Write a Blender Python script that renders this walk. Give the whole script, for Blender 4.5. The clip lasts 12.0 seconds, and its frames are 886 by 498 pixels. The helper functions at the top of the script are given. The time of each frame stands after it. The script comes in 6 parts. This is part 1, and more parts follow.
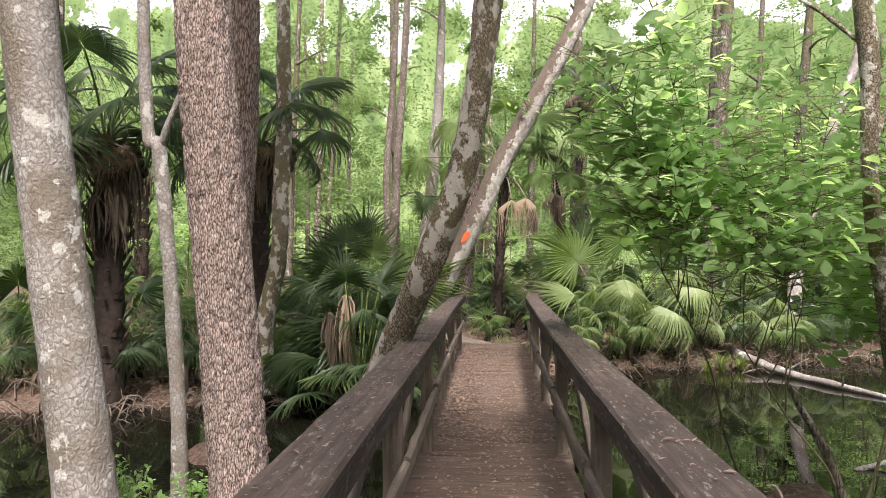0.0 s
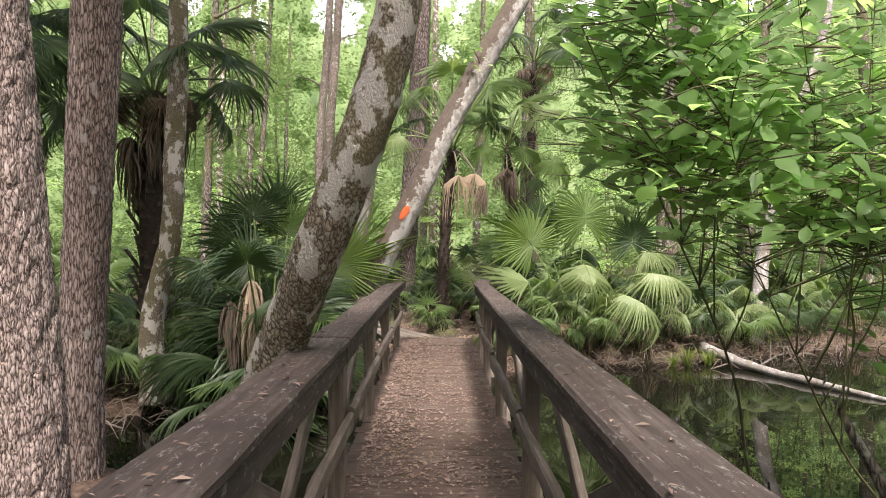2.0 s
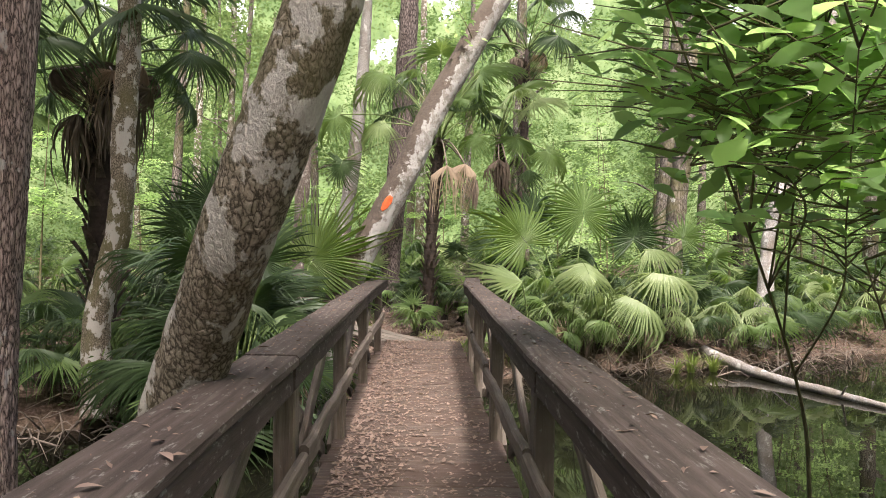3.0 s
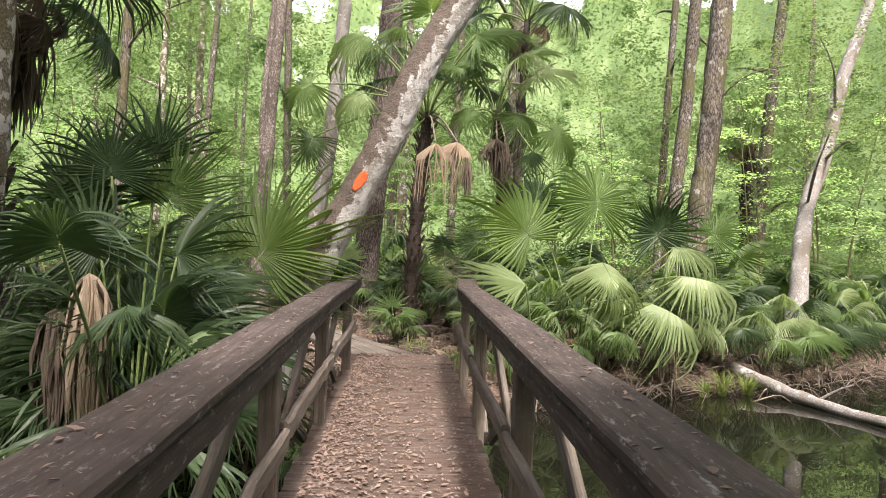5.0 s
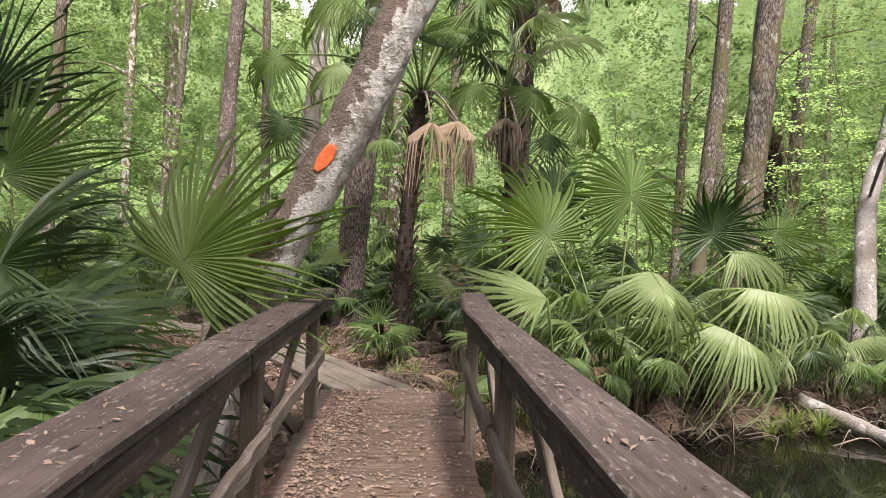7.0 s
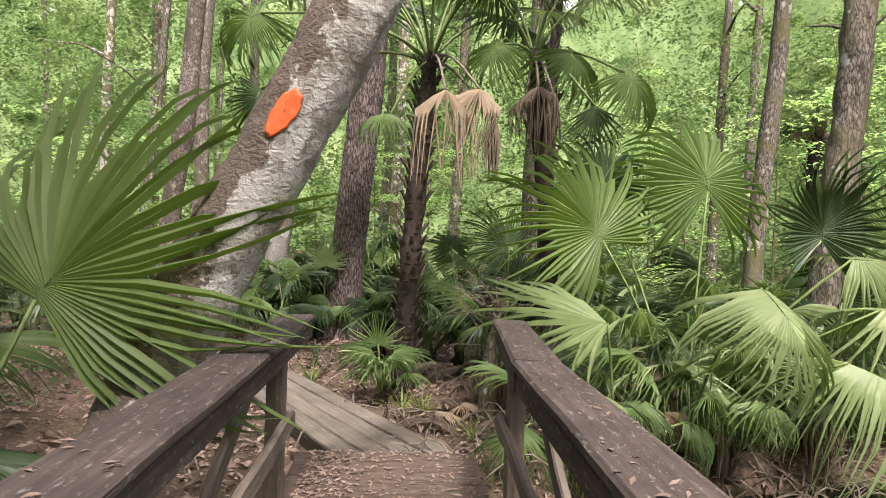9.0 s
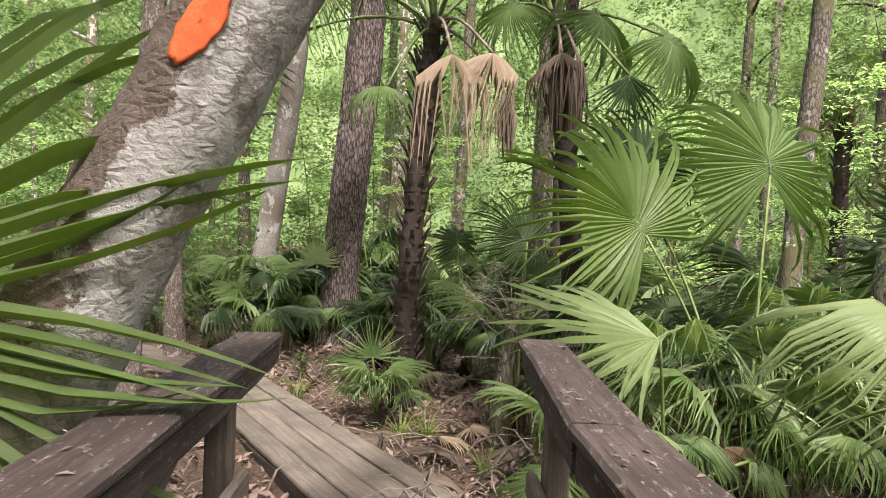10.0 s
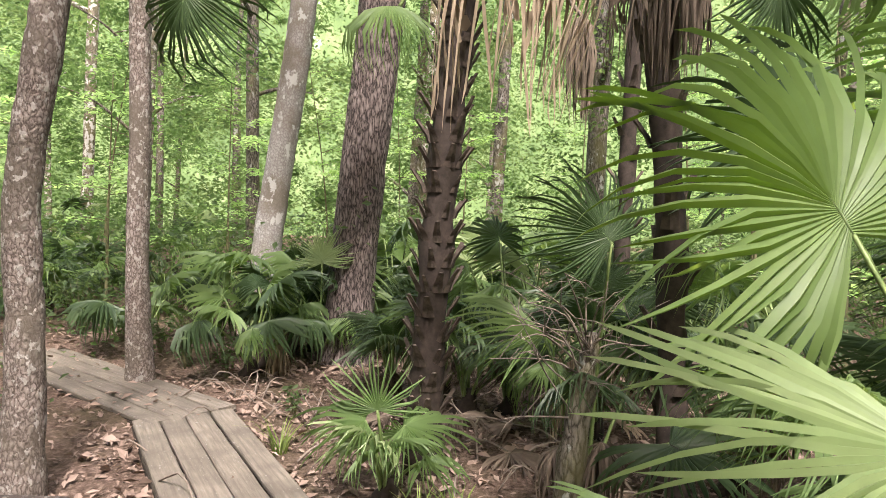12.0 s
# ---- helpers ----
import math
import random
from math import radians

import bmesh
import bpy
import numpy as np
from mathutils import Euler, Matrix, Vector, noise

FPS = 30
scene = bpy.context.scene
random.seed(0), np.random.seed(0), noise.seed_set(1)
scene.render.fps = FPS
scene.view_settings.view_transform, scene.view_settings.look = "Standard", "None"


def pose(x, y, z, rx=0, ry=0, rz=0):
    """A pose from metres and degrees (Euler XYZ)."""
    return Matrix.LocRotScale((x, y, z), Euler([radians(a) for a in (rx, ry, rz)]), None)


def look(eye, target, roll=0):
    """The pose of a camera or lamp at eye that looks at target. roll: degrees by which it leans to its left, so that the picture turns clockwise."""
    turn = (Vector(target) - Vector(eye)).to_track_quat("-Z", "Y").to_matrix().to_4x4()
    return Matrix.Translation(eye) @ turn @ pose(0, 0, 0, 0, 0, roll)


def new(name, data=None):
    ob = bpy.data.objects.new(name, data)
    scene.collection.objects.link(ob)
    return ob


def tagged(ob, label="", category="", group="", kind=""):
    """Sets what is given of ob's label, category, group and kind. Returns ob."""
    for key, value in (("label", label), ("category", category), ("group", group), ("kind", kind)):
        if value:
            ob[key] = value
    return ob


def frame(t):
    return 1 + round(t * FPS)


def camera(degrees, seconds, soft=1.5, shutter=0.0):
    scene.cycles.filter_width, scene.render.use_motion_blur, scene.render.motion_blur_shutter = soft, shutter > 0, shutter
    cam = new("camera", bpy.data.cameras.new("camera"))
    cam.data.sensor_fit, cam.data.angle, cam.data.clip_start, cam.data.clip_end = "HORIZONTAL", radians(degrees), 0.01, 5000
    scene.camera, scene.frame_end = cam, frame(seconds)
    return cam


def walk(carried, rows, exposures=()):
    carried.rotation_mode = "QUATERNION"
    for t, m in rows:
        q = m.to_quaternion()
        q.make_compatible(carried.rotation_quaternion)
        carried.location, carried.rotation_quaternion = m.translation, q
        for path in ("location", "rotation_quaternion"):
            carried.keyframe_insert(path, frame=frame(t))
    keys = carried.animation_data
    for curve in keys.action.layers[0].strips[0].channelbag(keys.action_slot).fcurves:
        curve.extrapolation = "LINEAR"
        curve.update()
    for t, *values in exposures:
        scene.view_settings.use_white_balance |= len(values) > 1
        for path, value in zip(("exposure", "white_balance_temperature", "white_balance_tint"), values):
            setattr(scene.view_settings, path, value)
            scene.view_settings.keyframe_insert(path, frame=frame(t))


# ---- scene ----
cam = camera(68.6, 12.0, soft=0.9)
METRES, EYE, TILT, LEAN, TURN = 10.8, 1.5, 1.3, 0.0, 4.3
ROWS = [
    (0.0, 0.0, 0.0, 0.0, -0.0, -0.0, -0.0),
    (0.5, 0.0106, 0.0334, -0.0033, -2.55, -0.28, -0.05),
    (1.0, 0.0109, 0.0686, -0.0066, -4.29, -0.51, -0.21),
    (1.5, 0.0085, 0.1078, -0.0101, -4.84, -0.88, -0.28),
    (2.0, 0.0132, 0.1506, -0.0128, -4.84, -1.02, -0.5),
    (2.5, 0.0138, 0.1902, -0.0145, -5.52, -1.28, -0.53),
    (3.0, 0.0209, 0.2312, -0.0183, -5.98, -1.14, -1.04),
    (5.0, 0.0319, 0.3979, -0.0239, -7.59, -1.5, -2.23),
    (5.5, 0.0399, 0.4397, -0.0239, -7.56, -1.3, -2.32),
    (6.0, 0.0419, 0.4787, -0.0236, -7.47, -1.16, -2.27),
    (6.5, 0.0472, 0.5235, -0.0265, -7.74, -1.11, -2.16),
    (7.0, 0.0503, 0.5657, -0.0254, -8.14, -1.4, -2.25),
    (9.0, 0.0603, 0.7256, -0.0222, -7.88, -1.82, -2.19),
    (9.5, 0.0663, 0.771, -0.0233, -7.56, -1.81, -2.23),
    (10.0, 0.0697, 0.8171, -0.0246, -7.73, -2.26, -2.17),
    (10.5, 0.0767, 0.8628, -0.0276, -7.9, -2.27, -2.3),
    (11.0, 0.0805, 0.9078, -0.0286, -7.75, -2.7, -2.41),
    (11.5, 0.0831, 0.9502, -0.0262, -6.91, -3.11, -2.33),
    (12.0, 0.0901, 0.992, -0.0253, -4.77, -3.21, -2.25),
]
walk(cam, [(t, pose(0, 0, EYE, TILT, LEAN, TURN) @ pose(METRES * x, METRES * y, METRES * z, 90 + pitch, roll, yaw)) for t, x, y, z, yaw, pitch, roll in ROWS], [(0, 0.9, 6350, 18), (2.5, 1.0, 6350, 18), (5, 1.06, 6350, 18), (6, 0.98, 6350, 18), (7, 0.84, 6350, 18), (9.5, 1.0, 6350, 18), (10.5, 1.08, 6350, 18), (12, 1.3, 6350, 18)])

# ---- world, sun, exposure ----
SUN_EL, SUN_AZ = 56.0, 170.0   # degrees; azimuth from +y (ahead) towards +x (right)
world = bpy.data.worlds.new("world")
scene.world = world
world.use_nodes = True
wn = world.node_tree
sky = wn.nodes.new("ShaderNodeTexSky")
sky.sky_type = "NISHITA"
sky.sun_disc = False
sky.sun_elevation, sky.sun_rotation = radians(SUN_EL), radians(SUN_AZ)
sky.air_density, sky.dust_density, sky.ozone_density = 1.0, 8.0, 1.0
wn.nodes["Background"].inputs["Strength"].default_value = 0.14
wn.links.new(sky.outputs[0], wn.nodes["Background"].inputs["Color"])
sun = new("sun", bpy.data.lights.new("sun", "SUN"))
sun.data.energy, sun.data.angle, sun.data.color = 3.6, radians(6.0), (1.0, 0.95, 0.86)
_e, _a = radians(SUN_EL), radians(SUN_AZ)
sun.matrix_basis = look((math.cos(_e) * math.sin(_a) * 50, math.cos(_e) * math.cos(_a) * 50, math.sin(_e) * 50), (0, 0, 0))

# ---- materials ----
def node(nt, kind, **inputs):
    n = nt.nodes.new(kind)
    for k, v in inputs.items():
        n.inputs[k.replace("_", " ")].default_value = v
    return n


def start_mat(name, rough=0.8, spec=0.3):
    m = bpy.data.materials.new(name)
    m.use_nodes = True
    nt = m.node_tree
    b = nt.nodes["Principled BSDF"]
    b.inputs["Roughness"].default_value = rough
    b.inputs["Specular IOR Level"].default_value = spec
    return m, nt, b


def coords(nt, scale, space="Object", shift=False):
    """Texture coordinates at a scale; shift gives each object its own piece of the pattern."""
    tc = nt.nodes.new("ShaderNodeTexCoord")
    mp = nt.nodes.new("ShaderNodeMapping")
    mp.inputs["Scale"].default_value = scale
    nt.links.new(tc.outputs[space], mp.inputs["Vector"])
    if shift:
        oi = nt.nodes.new("ShaderNodeObjectInfo")
        mul = nt.nodes.new("ShaderNodeVectorMath")
        mul.operation = "SCALE"
        mul.inputs[0].default_value = (37.0, 53.0, 71.0)
        nt.links.new(oi.outputs["Random"], mul.inputs["Scale"])
        nt.links.new(mul.outputs[0], mp.inputs["Location"])
    return mp.outputs[0]


def noise_tex(nt, vec, scale, detail=6.0, rough=0.6):
    n = node(nt, "ShaderNodeTexNoise", Scale=scale, Detail=detail, Roughness=rough)
    nt.links.new(vec, n.inputs["Vector"])
    return n.outputs["Fac"]


def ramp(nt, fac, stops):
    r = nt.nodes.new("ShaderNodeValToRGB")
    while len(r.color_ramp.elements) < len(stops):
        r.color_ramp.elements.new(0.5)
    for e, (p, c) in zip(r.color_ramp.elements, stops):
        e.position = p
        e.color = (*c, 1) if len(c) == 3 else c
    nt.links.new(fac, r.inputs["Fac"])
    return r.outputs["Color"]


def mix(nt, fac, a, b, mode="MIX"):
    m = nt.nodes.new("ShaderNodeMix")
    m.data_type, m.blend_type = "RGBA", mode
    for sock, v in ((m.inputs[0], fac), (m.inputs[6], a), (m.inputs[7], b)):
        if hasattr(v, "links"):
            nt.links.new(v, sock)
        else:
            sock.default_value = v if isinstance(v, float) else (*v, 1)
    return m.outputs[2]


def bump(nt, b, height, strength=0.5, dist=0.01):
    n = node(nt, "ShaderNodeBump", Strength=strength, Distance=dist)
    nt.links.new(height, n.inputs["Height"])
    nt.links.new(n.outputs[0], b.inputs["Normal"])
    return n.outputs[0]


def leaf_mat(name, dark, light, trans, rough=0.45, spec=0.4, share=0.45, shade_scale=0.0, drift_space="Object"):
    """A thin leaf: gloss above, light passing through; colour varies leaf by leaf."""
    m, nt, b = start_mat(name, rough, spec)
    geo = nt.nodes.new("ShaderNodeNewGeometry")
    oi = nt.nodes.new("ShaderNodeObjectInfo")
    add = nt.nodes.new("ShaderNodeMath")
    add.operation = "MULTIPLY_ADD"
    add.inputs[1].default_value = 0.5
    add.use_clamp = True
    half = nt.nodes.new("ShaderNodeMath")
    half.operation = "MULTIPLY"
    half.inputs[1].default_value = 0.5
    nt.links.new(geo.outputs["Random Per Island"], add.inputs[0])
    nt.links.new(oi.outputs["Random"], half.inputs[0])
    nt.links.new(half.outputs[0], add.inputs[2])
    fine = noise_tex(nt, coords(nt, (1, 1, 1)), 9.0, 4)
    col = mix(nt, add.outputs[0], dark, light)
    # broad noise sinks whole patches darker, painting shaded gaps into the foliage
    drift = noise_tex(nt, coords(nt, (1, 1, 1), drift_space), shade_scale, 3)
    col = mix(nt, ramp(nt, drift, [(0.36, (0, 0, 0)), (0.64, (1, 1, 1))]), tuple(c * 0.42 for c in dark), col) if shade_scale else col
    col = mix(nt, 0.35, col, ramp(nt, fine, [(0.3, (0.35, 0.35, 0.3)), (0.7, (1.0, 1.0, 0.9))]), "MULTIPLY")
    nt.links.new(col, b.inputs["Base Color"])
    tr = nt.nodes.new("ShaderNodeBsdfTranslucent")
    tcol = mix(nt, add.outputs[0], trans, tuple(min(1, c * 1.25) for c in trans))
    nt.links.new(tcol, tr.inputs["Color"])
    ms = nt.nodes.new("ShaderNodeMixShader")
    ms.inputs[0].default_value = share
    nt.links.new(b.outputs[0], ms.inputs[1])
    nt.links.new(tr.outputs[0], ms.inputs[2])
    nt.links.new(ms.outputs[0], nt.nodes["Material Output"].inputs["Surface"])
    return m


def wood_mat(name, dark, mid, light, grain=(1.5, 26, 26), lichen=0.0, red=None, rough=0.85):
    """Weathered timber, grain along the local x axis, with stains and pale lichen specks."""
    m, nt, b = start_mat(name, rough, 0.25)
    v = coords(nt, grain, shift=True)
    g = noise_tex(nt, v, 1.6, 8, 0.65)
    w = coords(nt, (1, 1, 1), shift=True)
    blot = noise_tex(nt, w, 2.3, 5)
    col = ramp(nt, g, [(0.25, dark), (0.5, mid), (0.78, light)])
    col = mix(nt, ramp(nt, blot, [(0.35, (0, 0, 0)), (0.7, (1, 1, 1))]), col, tuple(c * 0.55 for c in mid))
    if red:
        rn = noise_tex(nt, w, 1.1, 6)
        col = mix(nt, ramp(nt, rn, [(0.42, (0, 0, 0)), (0.66, (0.85, 0.85, 0.85))]), col, red)
    if lichen:
        sp = noise_tex(nt, coords(nt, (1.2, 3.5, 3.5), shift=True), 13.0, 8, 0.75)
        col = mix(nt, ramp(nt, sp, [(0.62 - 0.08 * lichen, (0, 0, 0)), (0.67, (0.8, 0.8, 0.8))]), col, (0.30, 0.29, 0.26))
    nt.links.new(col, b.inputs["Base Color"])
    bump(nt, b, g, 0.7, 0.012)
    return m


def bark_mat(name, deep, mid, high, stretch, patch=None, patch_at=0.56, moss=None, patch_scale=5.0):
    """Bark: ridged noise stretched up the trunk, with lichen patches and moss where given."""
    m, nt, b = start_mat(name, 0.9, 0.2)
    v = coords(nt, stretch)
    vo = node(nt, "ShaderNodeTexVoronoi", Scale=1.0)
    vo.feature = "DISTANCE_TO_EDGE"
    warp = nt.nodes.new("ShaderNodeVectorMath")
    warp.operation = "MULTIPLY_ADD"
    nz = node(nt, "ShaderNodeTexNoise", Scale=1.1, Detail=6.0)
    nt.links.new(v, nz.inputs["Vector"])
    warp.inputs[1].default_value = (1.5, 1.5, 1.5)
    nt.links.new(nz.outputs["Color"], warp.inputs[0])
    nt.links.new(v, warp.inputs[2])
    nt.links.new(warp.outputs[0], vo.inputs["Vector"])
    fine = noise_tex(nt, v, 2.5, 8, 0.7)
    h = nt.nodes.new("ShaderNodeMath")
    h.operation = "MULTIPLY_ADD"
    h.inputs[1].default_value = 0.9
    nt.links.new(vo.outputs["Distance"], h.inputs[0])
    half = nt.nodes.new("ShaderNodeMath")
    half.operation = "MULTIPLY"
    half.inputs[1].default_value = 0.6
    nt.links.new(fine, half.inputs[0])
    nt.links.new(half.outputs[0], h.inputs[2])
    col = ramp(nt, h.outputs[0], [(0.30, deep), (0.44, mid), (0.78, high)])
    w = coords(nt, (1, 1, 0.7))
    if moss:
        mo = noise_tex(nt, w, 2.2, 5)
        col = mix(nt, ramp(nt, mo, [(0.46, (0, 0, 0)), (0.62, (0.8, 0.8, 0.8))]), col, moss)
    if patch:
        pa = noise_tex(nt, w, patch_scale, 7, 0.62)
        col = mix(nt, ramp(nt, pa, [(patch_at, (0, 0, 0)), (patch_at + 0.035, (0.9, 0.9, 0.9))]), col, patch)
    big = noise_tex(nt, w, 0.9, 3)
    col = mix(nt, 0.5, col, ramp(nt, big, [(0.3, (0.55, 0.52, 0.5)), (0.7, (1, 1, 1))]), "MULTIPLY")
    nt.links.new(col, b.inputs["Base Color"])
    bump(nt, b, h.outputs[0], 0.8, 0.02)
    return m


def plain_mat(name, a, c, scale=8.0, rough=0.8, spec=0.3, bumps=0.3):
    m, nt, b = start_mat(name, rough, spec)
    n = noise_tex(nt, coords(nt, (1, 1, 1)), scale, 7, 0.65)
    nt.links.new(ramp(nt, n, [(0.3, a), (0.7, c)]), b.inputs["Base Color"])
    bump(nt, b, n, bumps, 0.02)
    return m


M_CAP = wood_mat("weathered_dark_rail_wood", (0.031, 0.024, 0.020), (0.087, 0.067, 0.057), (0.18, 0.145, 0.125), lichen=0.7)
M_RAIL = wood_mat("weathered_grey_rail_wood", (0.07, 0.055, 0.042), (0.20, 0.165, 0.13), (0.34, 0.29, 0.24), lichen=0.35)
M_DECK = wood_mat("worn_deck_wood", (0.06, 0.042, 0.033), (0.145, 0.108, 0.085), (0.27, 0.215, 0.175), grain=(2.0, 34, 34), lichen=0.35, red=(0.125, 0.082, 0.062))
M_WALK = wood_mat("grey_boardwalk_wood", (0.085, 0.072, 0.058), (0.175, 0.15, 0.12), (0.27, 0.235, 0.195), lichen=0.3)
# much darker timber for the members below the planks
M_UNDER = wood_mat("dark_under_timber", (0.02, 0.016, 0.012), (0.05, 0.04, 0.03), (0.09, 0.07, 0.055))

M_SCALY = bark_mat("scaly_pinkish_bark", (0.05, 0.035, 0.03), (0.38, 0.30, 0.265), (0.62, 0.54, 0.495), (64, 64, 20))
M_RIDGED = bark_mat("ridged_brown_bark", (0.04, 0.03, 0.026), (0.24, 0.185, 0.16), (0.44, 0.37, 0.33), (44, 44, 9), patch=(0.34, 0.33, 0.31), patch_at=0.62)
M_PALE = bark_mat("pale_lichen_bark", (0.24, 0.22, 0.20), (0.37, 0.35, 0.325), (0.47, 0.455, 0.425), (30, 30, 22), patch=(0.58, 0.575, 0.54), patch_at=0.58, moss=(0.20, 0.17, 0.13), patch_scale=7)
M_LICHEN = bark_mat("mottled_lichen_bark", (0.07, 0.058, 0.042), (0.28, 0.24, 0.18), (0.44, 0.39, 0.31), (52, 52, 34), patch=(0.57, 0.55, 0.50), patch_at=0.525, moss=(0.15, 0.135, 0.065), patch_scale=9)
M_BLAZE = bark_mat("blaze_tree_bark", (0.30, 0.28, 0.25), (0.42, 0.395, 0.36), (0.50, 0.475, 0.44), (22, 22, 30), patch=(0.56, 0.55, 0.52), patch_at=0.48, moss=(0.33, 0.30, 0.255), patch_scale=11)
M_MOTTLED = bark_mat("pinkish_mottled_bark", (0.09, 0.07, 0.058), (0.23, 0.19, 0.165), (0.36, 0.315, 0.28), (34, 34, 20), patch=(0.38, 0.355, 0.32), patch_at=0.57, moss=(0.13, 0.11, 0.085), patch_scale=22)


def mossy_side(m):
    """Moss and old brown bark on the side that leans under, broken up by noise."""
    nt = m.node_tree
    b = nt.nodes["Principled BSDF"]
    old = b.inputs["Base Color"].links[0].from_socket
    geo = nt.nodes.new("ShaderNodeNewGeometry")
    sep = nt.nodes.new("ShaderNodeSeparateXYZ")
    nt.links.new(geo.outputs["Normal"], sep.inputs[0])
    add = nt.nodes.new("ShaderNodeMath")
    add.operation = "MULTIPLY_ADD"
    add.inputs[1].default_value = 0.42
    nt.links.new(sep.outputs["X"], add.inputs[0])
    nt.links.new(noise_tex(nt, coords(nt, (1, 1, 1)), 7.0, 7, 0.7), add.inputs[2])
    fac = ramp(nt, add.outputs[0], [(0.465, (0.95, 0.95, 0.95)), (0.50, (0, 0, 0))])
    nt.links.new(mix(nt, fac, old, mix(nt, noise_tex(nt, coords(nt, (1, 1, 1)), 34.0, 6, 0.7), (0.045, 0.034, 0.026), (0.24, 0.19, 0.15))), b.inputs["Base Color"])


mossy_side(M_BLAZE)
M_PINE = bark_mat("plated_pine_bark", (0.03, 0.024, 0.022), (0.17, 0.135, 0.122), (0.31, 0.265, 0.245), (26, 26, 7))
M_GREYB = bark_mat("grey_tree_bark", (0.05, 0.043, 0.036), (0.19, 0.165, 0.14), (0.32, 0.285, 0.245), (26, 26, 8), patch=(0.42, 0.42, 0.38), patch_at=0.6, moss=(0.14, 0.13, 0.06))
M_BOOT = plain_mat("dark_palm_boot", (0.016, 0.012, 0.009), (0.06, 0.043, 0.034), 14.0)
M_BOOTTIP = plain_mat("weathered_leaf_base", (0.03, 0.022, 0.017), (0.13, 0.098, 0.078), 16.0)
M_TWIG = plain_mat("grey_brown_twig", (0.09, 0.07, 0.055), (0.26, 0.21, 0.17), 20.0)
M_GSTEM = plain_mat("green_brown_stem", (0.07, 0.07, 0.03), (0.17, 0.15, 0.08), 16.0)
M_PETIOLE = plain_mat("green_petiole", (0.08, 0.12, 0.035), (0.20, 0.26, 0.09), 10.0, 0.5)
M_ORANGE = plain_mat("orange_trail_paint", (0.62, 0.10, 0.025), (0.80, 0.19, 0.06), 18.0, 0.65)

M_FAN = leaf_mat("palmetto_green", (0.095, 0.155, 0.058), (0.18, 0.26, 0.10), (0.29, 0.41, 0.09), 0.5, 0.38, 0.38)
M_FANFRESH = leaf_mat("palmetto_fresh_green", (0.10, 0.165, 0.052), (0.18, 0.255, 0.09), (0.30, 0.41, 0.07), 0.5, 0.35, 0.42)
# paler copy of the palmetto green, sun and sky sheen put into the colour
M_FANLIGHT = leaf_mat("palmetto_lit_green", (0.20, 0.27, 0.12), (0.33, 0.40, 0.20), (0.33, 0.44, 0.12), 0.48, 0.4, 0.35)
# darker copy of the palmetto green, shade put into the colour
M_FANDARK = leaf_mat("palmetto_shaded_green", (0.036, 0.064, 0.029), (0.078, 0.122, 0.052), (0.12, 0.19, 0.05), 0.45, 0.4, 0.28)
M_DEAD = leaf_mat("dead_frond_tan", (0.30, 0.225, 0.16), (0.56, 0.45, 0.335), (0.30, 0.21, 0.12), 0.8, 0.15, 0.2)
M_DEADGREY = leaf_mat("dead_frond_grey_brown", (0.09, 0.07, 0.055), (0.24, 0.19, 0.15), (0.12, 0.09, 0.06), 0.85, 0.1, 0.15)
M_LEAF = leaf_mat("broad_leaf_green", (0.14, 0.25, 0.09), (0.22, 0.36, 0.13), (0.50, 0.72, 0.24), 0.5, 0.35, 0.62)
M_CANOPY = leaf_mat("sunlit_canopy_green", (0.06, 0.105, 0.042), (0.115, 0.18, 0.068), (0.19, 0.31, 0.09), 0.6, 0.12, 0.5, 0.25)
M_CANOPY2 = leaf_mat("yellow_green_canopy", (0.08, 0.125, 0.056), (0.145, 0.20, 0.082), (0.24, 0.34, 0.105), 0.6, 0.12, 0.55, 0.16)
# darker green than the canopy, shadow depth put into the colour
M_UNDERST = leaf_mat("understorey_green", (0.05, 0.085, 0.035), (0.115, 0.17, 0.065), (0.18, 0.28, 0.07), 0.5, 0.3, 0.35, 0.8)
M_LITTER = leaf_mat("dry_leaf_litter", (0.12, 0.08, 0.062), (0.40, 0.30, 0.25), (0.12, 0.08, 0.05), 0.85, 0.15, 0.1)
M_GRASS = leaf_mat("grass_green", (0.10, 0.15, 0.035), (0.24, 0.30, 0.09), (0.30, 0.38, 0.08), 0.5, 0.3, 0.4)


def ground_material():
    m, nt, b = start_mat("leafy_forest_floor", 0.95, 0.1)
    v = coords(nt, (1, 1, 1))
    a = noise_tex(nt, v, 1.1, 5)
    f = noise_tex(nt, v, 22.0, 8, 0.75)
    c = ramp(nt, f, [(0.3, (0.045, 0.031, 0.023)), (0.5, (0.14, 0.096, 0.073)), (0.72, (0.30, 0.22, 0.175))])
    c = mix(nt, ramp(nt, a, [(0.45, (0, 0, 0)), (0.7, (0.6, 0.6, 0.6))]), c, (0.055, 0.055, 0.022))
    nt.links.new(c, b.inputs["Base Color"])
    bump(nt, b, f, 1.0, 0.04)
    return m


def water_material():
    m, nt, b = start_mat("still_black_water", 0.015, 0.4)
    b.inputs["IOR"].default_value = 1.33
    b.inputs["Base Color"].default_value = (0.008, 0.008, 0.005, 1)
    n = noise_tex(nt, coords(nt, (1, 1, 1)), 2.2, 2)
    bump(nt, b, n, 0.025, 0.05)
    return m


M_GROUND, M_WATER = ground_material(), water_material()

# ---- mesh tools ----
ROOT = {}


